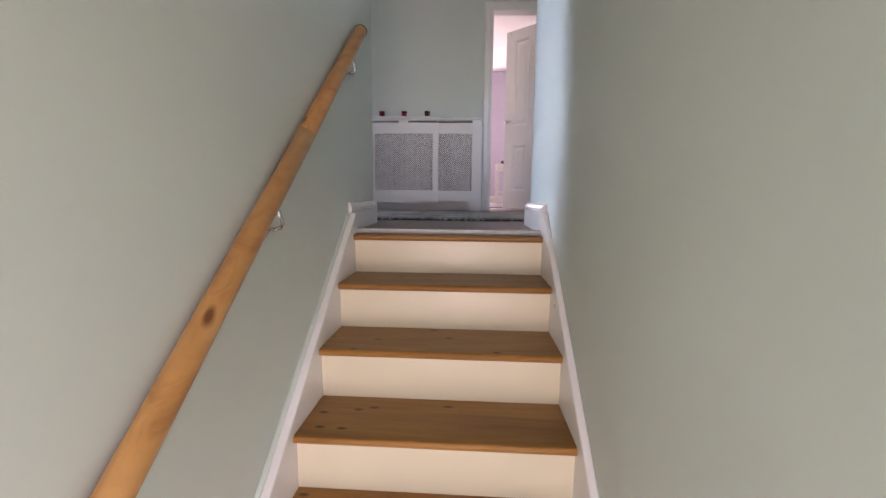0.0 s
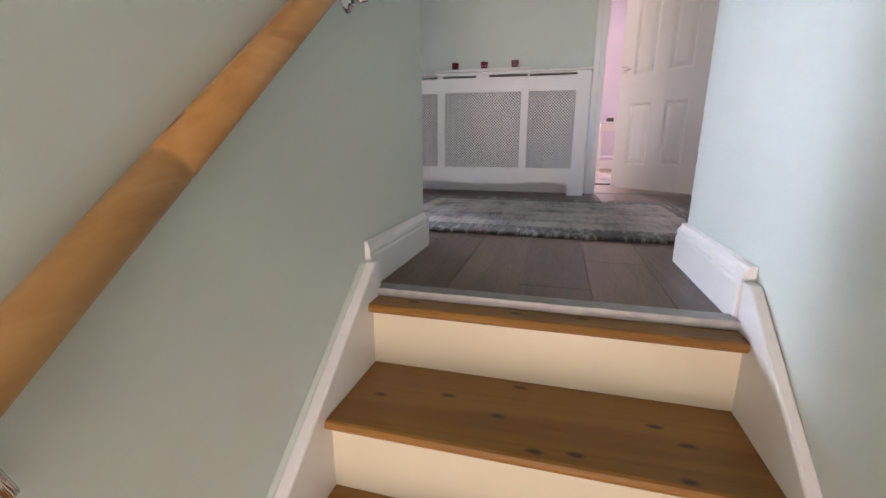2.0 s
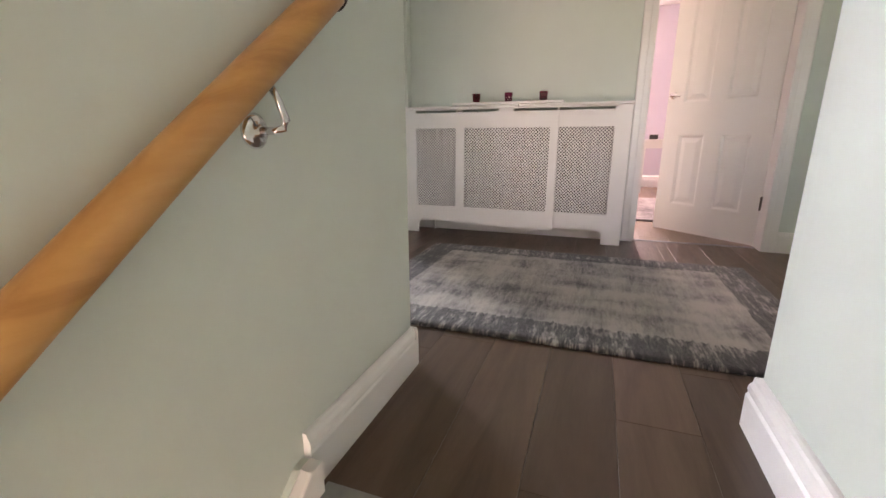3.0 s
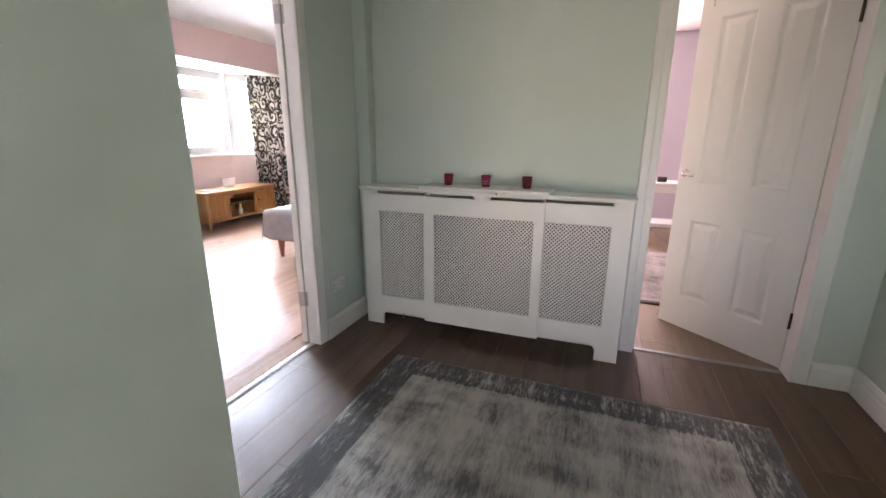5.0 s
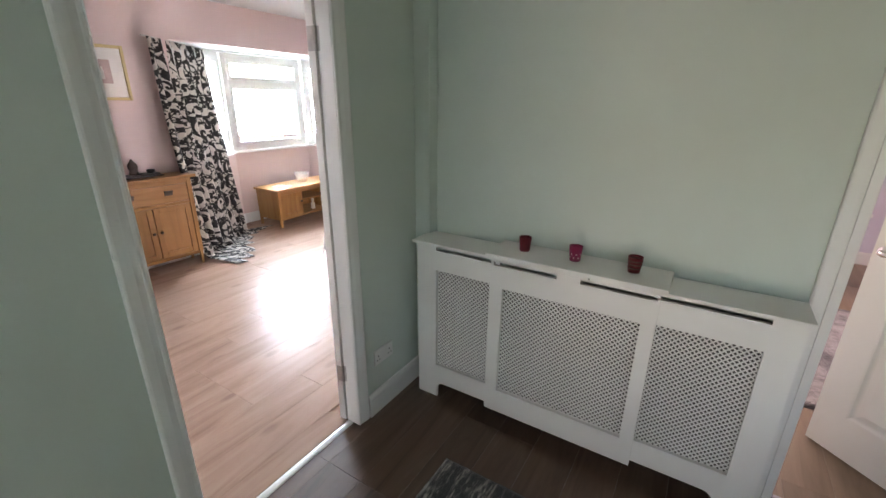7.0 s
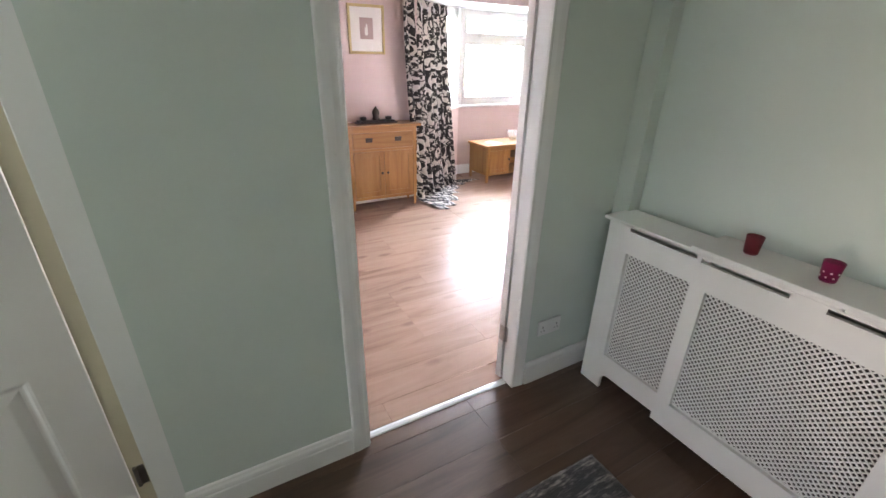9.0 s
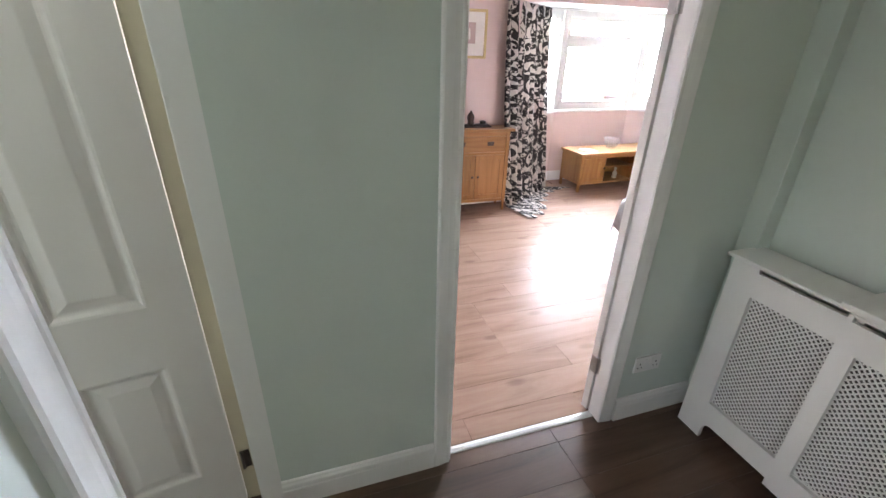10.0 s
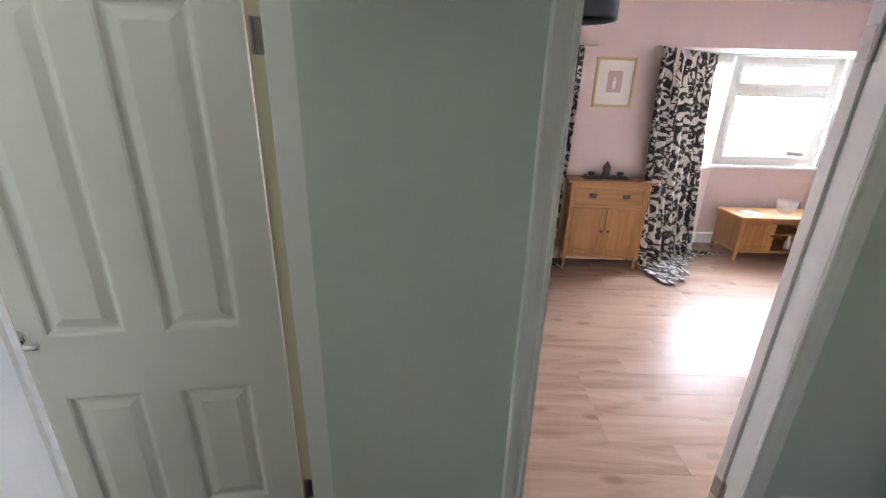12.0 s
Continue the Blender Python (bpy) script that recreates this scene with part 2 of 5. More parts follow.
M["riser"] = painted("cream_riser_paint", (0.64, 0.59, 0.43), 0.36, 0.05, 0.08)
M["mdf"] = painted("white_cover_paint", (0.78, 0.78, 0.75), 0.42, 0.03, 0.05)
M["lining"] = painted("cream_lining_paint", (0.62, 0.55, 0.40), 0.45, 0.06, 0.1)
M["plaster"] = painted("plain_hall_wall_paint", (0.60, 0.66, 0.61), 0.65, 0.03)
M["pine"] = wood("varnished_pine", (0.20, 0.082, 0.012), (0.315, 0.145, 0.024), (0.40, 0.20, 0.042), "x", 0.42, 1.7, 1.0, 0.6, 0.10)
M["rail"] = wood("varnished_pine_rail", (0.36, 0.16, 0.045), (0.52, 0.27, 0.085), (0.62, 0.36, 0.14), "y", 0.38, 1.5, 4.0, 0.5, 0.15)
M["walnut"] = wood("dark_laminate", (0.050, 0.028, 0.018), (0.098, 0.057, 0.037), (0.145, 0.089, 0.060), "y", 0.36, 0.0, 2.0, 0.8, 0.08)
M["oakfloor"] = wood("pale_oak_laminate", (0.24, 0.145, 0.102), (0.37, 0.24, 0.178), (0.45, 0.31, 0.235), "y", 0.30, 0.5, 3.0, 0.5, 0.0, 0.8, 0.12, 0.4)
M["oakfloor"].node_tree.nodes["Principled BSDF"].inputs["Specular IOR Level"].default_value = 0.03
M["beigefloor"] = wood("beige_laminate", (0.15, 0.10, 0.062), (0.21, 0.147, 0.095), (0.26, 0.19, 0.128), "y", 0.35, 0.0, 5.0, 0.5, 0.1)
M["oak"] = wood("honey_oak", (0.29, 0.125, 0.035), (0.41, 0.20, 0.062), (0.49, 0.26, 0.09), "y", 0.4, 0.0, 6.0, 0.7, 0.15)
M["oak_up"] = wood("honey_oak_upright", (0.29, 0.125, 0.035), (0.41, 0.20, 0.062), (0.49, 0.26, 0.09), "z", 0.4, 0.0, 7.0, 0.7, 0.15)
M["legwood"] = wood("red_brown_leg_wood", (0.12, 0.04, 0.02), (0.22, 0.08, 0.04), (0.30, 0.12, 0.06), "z", 0.4)
M["chrome"] = metal("polished_chrome", (0.82, 0.82, 0.83), 0.14)
M["satin"] = metal("satin_steel", (0.52, 0.50, 0.48), 0.34)
M["alu"] = metal("brushed_aluminium", (0.36, 0.37, 0.39), 0.5)
M["edging"] = metal("pale_satin_aluminium", (0.42, 0.43, 0.42), 0.6)
M["bronze"] = metal("dark_bronze", (0.10, 0.08, 0.07), 0.45)
M["dull_hinge"] = metal("dull_grey_hinge", (0.30, 0.28, 0.26), 0.4)
M["black"] = painted("black_lacquer", (0.02, 0.017, 0.016), 0.4, 0.1)
M["white_plastic"] = painted("white_plastic", (0.74, 0.75, 0.73), 0.35, 0.02, 0.02)
M["upvc"] = painted("white_window_plastic", (0.60, 0.58, 0.54), 0.3, 0.02, 0.02)
M["pane"] = glass_of("window_glass", (0.98, 0.99, 0.99))
M["crystal"] = glass_of("clear_glass", (0.88, 0.89, 0.89), 0.08, 1.45)
M["crystal"].node_tree.nodes["Principled BSDF"].inputs["Alpha"].default_value = 0.22
M["crystal"].node_tree.nodes["Principled BSDF"].inputs["Transmission Weight"].default_value = 0.1
M["ruby"] = glass_of("ruby_glass", (0.48, 0.025, 0.14), 0.10, 1.35)
M["amber"] = glass_of("brown_red_glass", (0.36, 0.04, 0.065), 0.10, 1.35)
for key in ("ruby", "amber"):
    M[key].node_tree.nodes["Principled BSDF"].inputs["Transmission Weight"].default_value = 0.6
M["wax"] = painted("dark_red_wax", (0.34, 0.025, 0.06), 0.5, 0.1)
M["gilt"] = painted("pale_gilt_frame", (0.62, 0.48, 0.22), 0.4, 0.08, 0.1)
M["mount"] = painted("cream_picture_mount", (0.78, 0.74, 0.68), 0.8, 0.02)
M["print"] = painted("dusty_pink_print", (0.50, 0.36, 0.32), 0.8, 0.15)
M["grey_cloth"] = cloth("grey_bed_cover_cloth", (0.40, 0.37, 0.38))
M["white_cloth"] = cloth("white_sheet_cloth", (0.72, 0.71, 0.71))
M["shade"] = cloth("charcoal_lamp_shade_cloth", (0.035, 0.037, 0.042))
M["shade_in"] = painted("silver_shade_lining", (0.72, 0.72, 0.72), 0.35, 0.03)
# near-black stands in for the shade inside the cover, not the radiator's own paint
M["radiator"] = painted("shade_dark_radiator_paint", (0.075, 0.070, 0.064), 0.4, 0.04)
M["damask"] = scroll_curtain("black_scroll_curtain_cloth")
M["rug"] = rug_cloth("worn_grey_rug_pile", 0.89, 0.63, 0.17, ((0.030, 0.030, 0.032), (0.090, 0.088, 0.087), (0.27, 0.252, 0.232), (0.44, 0.41, 0.37)), (38, 6))
M["rug2"] = rug_cloth("mottled_grey_rug_pile", 0.7, 0.9, 0.12, ((0.02, 0.016, 0.018), (0.06, 0.05, 0.052), (0.16, 0.14, 0.14), (0.32, 0.29, 0.28)), (30, 30))
M["grass"] = painted("lawn_green", (0.07, 0.11, 0.04), 0.9, 0.3, 0.5)
M["brickwork"] = painted("brown_house_wall", (0.30, 0.19, 0.14), 0.85, 0.15, 0.5)
M["rooftile"] = painted("brown_roof_tiles", (0.16, 0.10, 0.08), 0.85, 0.2, 0.5)
M["bark"] = painted("bark", (0.11, 0.08, 0.06), 0.9, 0.2, 0.5)
M["leaf"] = painted("leaf_green", (0.06, 0.11, 0.035), 0.7, 0.3, 0.2)


# ---- mesh helpers ----
def box(bm, lo, hi, bevel=0.0):
    """Adds an axis-aligned block to bm; bevel rounds its edges."""
    made = bmesh.ops.create_cube(bm, size=1.0)["verts"]
    size = [hi[k] - lo[k] for k in range(3)]
    mid = [(hi[k] + lo[k]) / 2 for k in range(3)]
    for v in made:
        v.co = Vector([v.co[k] * size[k] + mid[k] for k in range(3)])
    if bevel:
        edges = list({e for v in made for e in v.link_edges})
        bmesh.ops.bevel(bm, geom=edges, offset=min(bevel, min(abs(s) for s in size) * 0.45), segments=2, profile=0.5, affect="EDGES")
    return made


def block(lo, hi, bevel=0.0):
    bm = bmesh.new()
    box(bm, lo, hi, bevel)
    return bm


def blocks(*pairs, bevel=0.0):
    bm = bmesh.new()
    for lo, hi in pairs:
        box(bm, lo, hi, bevel)
    return bm


def finish(bm, name, material, smooth=False):
    bmesh.ops.recalc_face_normals(bm, faces=bm.faces)
    me = bpy.data.meshes.new(name)
    bm.to_mesh(me)
    bm.free()
    for mat in (material if isinstance(material, (list, tuple)) else [material]):
        me.materials.append(mat)
    if smooth:
        me.polygons.foreach_set("use_smooth", [True] * len(me.polygons))
    return me


def thing(name, label, category, m=None, group=""):
    ob = new(name)
    if m is not None:
        ob.matrix_world = m
    return tagged(ob, label, category, group)


def solid(name, bm, material, label, category, m=None, smooth=False, group=""):
    ob = new(name, finish(bm, name, material, smooth))
    if m is not None:
        ob.matrix_world = m
    return tagged(ob, label, category, group)


def part(name, bm, material, parent, label="", smooth=False, m=None):
    ob = new(name, finish(bm, name, material, smooth))
    ob.parent = parent
    if m is not None:
        ob.matrix_local = m
    return tagged(ob, label) if label else ob


def structure(name, bm, material, label, category, smooth=False):
    return tagged(new(name, finish(bm, name, material, smooth)), label, category, "", "structure")


def lathe(profile, steps=24):
    """A turned solid round z from (radius, height) pairs."""
    bm = bmesh.new()
    rings = []
    for r, z in profile:
        rings.append([bm.verts.new((max(r, 1e-4) * math.cos(2 * math.pi * k / steps), max(r, 1e-4) * math.sin(2 * math.pi * k / steps), z)) for k in range(steps)])
    for a, b in zip(rings, rings[1:]):
        for k in range(steps):
            bm.faces.new((a[k], a[(k + 1) % steps], b[(k + 1) % steps], b[k]))
    bm.faces.new(rings[0])
    bm.faces.new(rings[-1])
    return bm


def tube(points, radius, steps=12):
    """A round bar along a line of points."""
    bm = bmesh.new()
    pts = [Vector(p) for p in points]
    rings = []
    for k, p in enumerate(pts):
        way = (pts[min(k + 1, len(pts) - 1)] - pts[max(k - 1, 0)]).normalized()
        side = way.cross(Vector((0, 0, 1)))
        side = side.normalized() if side.length > 1e-3 else Vector((1, 0, 0))
        up = side.cross(way).normalized()
        rings.append([bm.verts.new(p + radius * (math.cos(2 * math.pi * s / steps) * side + math.sin(2 * math.pi * s / steps) * up)) for s in range(steps)])
    for a, b in zip(rings, rings[1:]):
        for s in range(steps):
            bm.faces.new((a[s], a[(s + 1) % steps], b[(s + 1) % steps], b[s]))
    bm.faces.new(rings[0])
    bm.faces.new(rings[-1])
    return bm


def swept(profile, a, b, out):
    """A moulding: (depth, height) profile run straight from a to b; out is the way that depth goes."""
    bm = bmesh.new()
    a, b, out = Vector(a), Vector(b), Vector(out).normalized()
    up = (b - a).normalized().cross(out)
    if abs(up.z) > 1e-6 and up.z < 0:
        up = -up
    ends = [[bm.verts.new(e + out * d + up * h) for d, h in profile] for e in (a, b)]
    n = len(profile)
    for k in range(n):
        bm.faces.new((ends[0][k], ends[0][(k + 1) % n], ends[1][(k + 1) % n], ends[1][k]))
    bm.faces.new(ends[0])
    bm.faces.new(ends[1])
    return bm


SKIRT = [(0, 0), (0.018, 0), (0.018, 0.085), (0.015, 0.092), (0.017, 0.100), (0.016, 0.112), (0.011, 0.120), (0.009, 0.127), (0.005, 0.130), (0, 0.130)]
ARCH = [(0, 0), (0.009, 0), (0.012, 0.003), (0.0125, 0.010), (0.011, 0.014), (0.0125, 0.022), (0.0155, 0.034), (0.017, 0.048), (0.018, 0.062), (0.016, 0.068), (0.012, 0.070), (0, 0.070)]


def skirting(a, b, out, label="white painted skirting board with a moulded top", mat="gloss", thick=1.0):
    return structure("baseboard", swept([(d * thick, h) for d, h in SKIRT], a, b, out), M[mat], label, "baseboard")


# ---- large structure ----
LOW = -1.46
TOP = 2.5
structure("wall_stair_west", blocks(((-0.37, -2.3, LOW), (-0.268, 2.44, TOP)), ((-0.37, 2.44, -0.15), (-0.268, 2.545, TOP))), M["green"], "pale duck-egg green plaster wall beside the stairs", "wall")
# gap low in the east wall is invented, out of view, for the side fill
structure("wall_stair_east", blocks(((0.645, -2.3, LOW), (0.77, -1.35, TOP)), ((0.645, -1.35, 0.55), (0.77, -0.55, TOP)), ((0.645, -0.55, LOW), (0.77, 2.56, TOP))), M["green"], "pale duck-egg green plaster wall beside the stairs", "wall")
# opening here is assumed too, for the hall fill
structure("wall_hall_south", blocks(((-0.37, -2.42, LOW), (-0.15, -2.3, TOP)), ((0.55, -2.42, LOW), (0.77, -2.3, TOP)), ((-0.15, -2.42, 0.3), (0.55, -2.3, TOP)), ((-0.15, -2.42, LOW), (0.55, -2.3, -1.3))), M["plaster"], "plain painted wall at the foot of the stairs", "wall")
# unseen opening, cut only to let the landing fill through
structure("wall_landing_south", blocks(((0.77, 2.44, -0.15), (0.90, 2.56, TOP)), ((1.40, 2.44, -0.15), (1.62, 2.56, TOP)), ((0.90, 2.44, -0.15), (1.40, 2.56, 0.65)), ((0.90, 2.44, 1.65), (1.40, 2.56, TOP))), M["green"], "pale duck-egg green plaster wall", "wall")
structure("wall_landing_east", blocks(((1.50, 2.56, -0.15), (1.62, 4.74, TOP))), M["green"], "pale duck-egg green plaster wall", "wall")
structure("wall_landing_north", blocks(((-1.255, 4.62, -0.15), (0.468, 4.74, TOP)), ((0.468, 4.62, 2.03), (1.272, 4.74, TOP)), ((1.272, 4.575, -0.15), (1.50, 4.74, TOP))), M["green"], "pale duck-egg green plaster wall behind the radiator cover", "wall")
structure("wall_landing_west", blocks(((-1.39, 2.572, -0.15), (-1.27, 3.228, TOP)), ((-1.39, 3.228, 2.03), (-1.27, 4.052, TOP)), ((-1.334, 4.052, -0.15), (-1.255, 4.74, TOP))), M["green"], "pale duck-egg green plaster wall with a doorway", "wall")
structure("wall_box_room", blocks(((-0.465, 2.44, -0.15), (-0.37, 2.54, TOP)), ((-1.39, 2.44, 2.03), (-0.465, 2.54, TOP)), ((-1.39, 2.54, 2.03), (-1.27, 2.572, TOP)), ((-1.39, 2.44, -0.15), (-1.366, 2.572, 2.03))), M["green"], "pale duck-egg green plaster wall round a doorway", "wall")
structure("pipe_boxing", block((-1.255, 4.545, 0), (-1.165, 4.62, TOP), 0.003), M["green"], "narrow green painted pipe boxing in the corner", "wall")
structure("ceiling", block((-1.39, -2.42, TOP), (1.62, 4.74, TOP + 0.1)), M["ceiling"], "plain white painted ceiling", "ceiling")
structure("floor_hall", block((-0.37, -2.42, LOW - 0.1), (0.77, 0.55, LOW)), M["walnut"], "dark wood hall floor below the stairs", "floor")

# box room beyond the open door
structure("wall_box_room_inside", blocks(((-2.85, 0.2, -0.15), (-0.37, 0.32, TOP)), ((-2.85, 2.44, -0.15), (-1.39, 2.56, TOP)), ((-2.85, 0.32, -0.15), (-2.73, 1.35, TOP)), ((-2.85, 2.15, -0.15), (-2.73, 2.44, TOP)), ((-2.85, 1.35, -0.15), (-2.73, 2.15, 1.0)), ((-2.85, 1.35, 2.05), (-2.73, 2.15, TOP))), M["ceiling"], "plain white painted wall", "wall")
structure("ceiling_box_room", block((-2.85, 0.2, TOP), (-1.39, 2.44, TOP + 0.1)), M["ceiling"], "plain white painted ceiling", "ceiling")

# bedroom with the angled bay
BAY = [(-4.47, 5.08), (-5.15, 6.01), (-5.15, 7.19), (-4.47, 8.10)]
structure("wall_bedroom", blocks(((-4.59, 2.93, -0.15), (-1.39, 3.05, TOP)), ((-4.59, 3.05, -0.15), (-4.47, 5.08, TOP)), ((-4.59, 8.10, -0.15), (-4.47, 8.7, TOP)), ((-4.59, 5.08, 2.11), (-4.47, 8.10, TOP)), ((-4.59, 8.7, -0.15), (-1.27, 8.82, TOP)), ((-1.39, 4.74, -0.15), (-1.27, 8.7, TOP))), M["pink"], "pale pink painted bedroom wall", "wall")
structure("ceiling_bedroom", block((-4.59, 2.93, TOP), (-1.39, 8.82, TOP + 0.1)), M["ceiling"], "plain white painted ceiling", "ceiling")
structure("ceiling_bay", block((-5.35, 4.7, 2.11), (-4.59, 8.3, 2.2)), M["ceiling"], "white painted soffit of the bay window", "ceiling")


def bay_run(a, b, z0, z1, thick=0.14):
    """A straight stretch of wall between two plan points, its thickness going outward."""
    bm = bmesh.new()
    a, b = Vector((*a, 0)), Vector((*b, 0))
    way = (b - a).normalized()
    out = Vector((-way.y, way.x, 0))
    if out.x > 0:
        out = -out
    low = [bm.verts.new(p + Vector((0, 0, z0))) for p in (a, b, b + out * thick, a + out * thick)]
    high = [bm.verts.new(p.co + Vector((0, 0, z1 - z0))) for p in low]
    bm.faces.new(low)
    bm.faces.new(high)
    for k in range(4):
        bm.faces.new((low[k], low[(k + 1) % 4], high[(k + 1) % 4], high[k]))
    return bm


for a, b in zip(BAY, BAY[1:]):
    structure("wall_bay", bay_run(a, b, -0.15, 0.925), M["pink"], "pale pink wall under the bay window", "wall")


def window_unit(name, a, b, z0, z1, transom, label):
    """A white plastic window between two plan points: outer frame, sash bars, panes and an inside sill."""
    a, b = Vector((*a, 0)), Vector((*b, 0))
    way = (b - a).normalized()
    length = (b - a).length
    turn = Matrix(((way.x, -way.y, 0, a.x), (way.y, way.x, 0, a.y), (0, 0, 1, z0), (0, 0, 0, 1)))
    win = tagged(new(name), label, "window", "", "structure")
    win.matrix_world = turn
    h, f = z1 - z0, 0.065
    y0, y1 = 0.03, 0.10
    part("window_frame", blocks(((0, y0, 0), (f, y1, h)), ((length - f, y0, 0), (length, y1, h)), ((f, y0, 0), (length - f, y1, f)), ((f, y0, h - f), (length - f, y1, h)), bevel=0.004), M["upvc"], win)
    spans = [(f, h - f)]
    if transom:
        part("transom", block((f, y0, transom - 0.03), (length - f, y1, transom + 0.03), 0.004), M["upvc"], win)
        spans = [(f, transom - 0.03), (transom + 0.03, h - f)]
    for lo, hi in spans:
        s = 0.045
        sash = part("sash", blocks(((f, y0 - 0.012, lo), (f + s, y1 - 0.02, hi)), ((length - f - s, y0 - 0.012, lo), (length - f, y1 - 0.02, hi)), ((f + s, y0 - 0.012, lo), (length - f - s, y1 - 0.02, lo + s)), ((f + s, y0 - 0.012, hi - s), (length - f - s, y1 - 0.02, hi)), bevel=0.006), M["upvc"], win)
        pane = part("pane", block((f + s, 0.055, lo + s), (length - f - s, 0.061, hi - s)), M["pane"], sash)
        pane.visible_shadow = False
        if hi - lo < 0.4:
            part("window_handle", block((length * 0.5 - 0.05, y0 - 0.03, lo + 0.012), (length * 0.5 + 0.05, y0 - 0.013, lo + 0.03), 0.004), M["upvc"], win)
    part("window_sill", block((-0.02, -0.035, -0.03), (length + 0.02, 0.14, 0.0), 0.008), M["gloss"], win)
    return win


window_unit("window_1", BAY[1], BAY[2], 0.955, 2.11, 0.82, "white plastic bay window with a narrow opening light above")
window_unit("window_2", BAY[0], BAY[1], 0.955, 2.11, 0, "white plastic side window of the bay")
window_unit("window_3", BAY[2], BAY[3], 0.955, 2.11, 0, "white plastic side window of the bay")

# study beyond the half-open door
structure("wall_study", blocks(((-1.27, 4.74, -0.15), (-1.15, 8.72, TOP)), ((2.6, 4.74, -0.15), (2.72, 8.72, TOP)), ((-1.15, 8.6, -0.15), (-0.75, 8.72, TOP)), ((0.55, 8.6, -0.15), (2.6, 8.72, TOP)), ((-0.75, 8.6, -0.15), (0.55, 8.72, 0.95)), ((-0.75, 8.6, 2.1), (0.55, 8.72, TOP)), ((1.62, 4.62, -0.15), (2.72, 4.74, TOP))), M["lilac"], "lilac painted wall of the room beyond", "wall")
structure("ceiling_study", block((-1.27, 4.74, TOP), (2.72, 8.72, TOP + 0.1)), M["ceiling"], "plain white painted ceiling", "ceiling")
skirting((2.6, 8.6, 0), (-1.15, 8.6, 0), (0, -1, 0))

# ---- doors, linings and architraves ----
def door_leaf_mesh(w, h, t=0.035):
    """A moulded four-panel leaf, panels pressed into both faces; hinge edge at x = 0, faces at y = 0 and y = -t."""
    stile, mull = 0.118, 0.108
    pw = (w - 2 * stile - mull) / 2
    xs = [(stile, stile + pw), (w - stile - pw, w - stile)]
    zs = [(0.20, 0.715), (0.935, h - 0.115)]
    gx = [0, xs[0][0], xs[0][1], xs[1][0], xs[1][1], w]
    gz = [0, zs[0][0], zs[0][1], zs[1][0], zs[1][1], h]
    rings = [(0.0, 0.0), (0.008, 0.002), (0.016, 0.010), (0.021, 0.012), (0.027, 0.012), (0.056, 0.003), (0.060, 0.0025)]
    bm = bmesh.new()
    for y, s in ((0.0, -1), (-t, 1)):
        for i in range(5):
            for k in range(5):
                x0, x1, z0, z1 = gx[i], gx[i + 1], gz[k], gz[k + 1]
                if i in (1, 3) and k in (1, 3):
                    prev = None
                    for inset, depth in rings:
                        ring = [bm.verts.new((x, y + s * depth, z)) for x, z in ((x0 + inset, z0 + inset), (x1 - inset, z0 + inset), (x1 - inset, z1 - inset), (x0 + inset, z1 - inset))]
                        if prev:
                            for q in range(4):
                                bm.faces.new((prev[q], prev[(q + 1) % 4], ring[(q + 1) % 4], ring[q]))
                        prev = ring
                    bm.faces.new(prev)
                else:
                    bm.faces.new([bm.verts.new((x, y, z)) for x, z in ((x0, z0), (x1, z0), (x1, z1), (x0, z1))])
    for a, b in (((0, 0), (w, 0)), ((w, 0), (w, h)), ((w, h), (0, h)), ((0, h), (0, 0))):
        bm.faces.new([bm.verts.new(p) for p in ((a[0], 0, a[1]), (b[0], 0, b[1]), (b[0], -t, b[1]), (a[0], -t, a[1]))])
    bmesh.ops.remove_doubles(bm, verts=bm.verts, dist=1e-5)
    return bm


def lever_set(parent, x, z, side, material, way=1):
    """Round rose and curved lever on one face of a leaf; side is +1 or -1 along y."""
    y0 = 0.0 if side > 0 else -0.035
    rose = lathe([(0.026, 0), (0.026, 0.004), (0.022, 0.009), (0.011, 0.010), (0.011, 0.035)], 20)
    bmesh.ops.transform(rose, matrix=pose(x, y0, z, -90 * side), verts=rose.verts)
    r = part("rose", rose, material, parent, "chrome handle rose", True)
    y = y0 + side * 0.038
    lever = tube([(x, y - side * 0.006, z), (x + way * 0.012, y + side * 0.006, z), (x + way * 0.035, y + side * 0.010, z - 0.003), (x + way * 0.065, y + side * 0.008, z - 0.009), (x + way * 0.082, y + side * 0.004, z - 0.012)], 0.0085, 10)
    part("lever", lever, material, parent, "chrome lever handle", True)
    return r


def butt_hinge(parent, lo, hi, knuckle, material):
    """A flap and its knuckle."""
    h = part("hinge", block(lo, hi, 0.001), material, parent, "steel butt hinge")
    bm = lathe([(0.006, 0), (0.006, hi[2] - lo[2])], 10)
    bmesh.ops.translate(bm, vec=(knuckle[0], knuckle[1], lo[2]), verts=bm.verts)
    part("knuckle", bm, material, h)
    for k in range(3):
        s = lathe([(0.004, 0), (0.004, 0.001), (0.002, 0.0016)], 8)
        zz = lo[2] + (hi[2] - lo[2]) * (0.2 + 0.3 * k)
        thin = min(range(2), key=lambda q: hi[q] - lo[q])
        if thin == 0:
            bmesh.ops.transform(s, matrix=pose(hi[0], (lo[1] + hi[1]) / 2, zz, 0, 90, 0), verts=s.verts)
        else:
            bmesh.ops.transform(s, matrix=pose((lo[0] + hi[0]) / 2, lo[1], zz, 90, 0, 0), verts=s.verts)
        part("screw", s, material, h)
    return h


def lining(name, pairs, mat, label):
    return structure(name, blocks(*pairs, bevel=0.002), M[mat], label, "door frame")


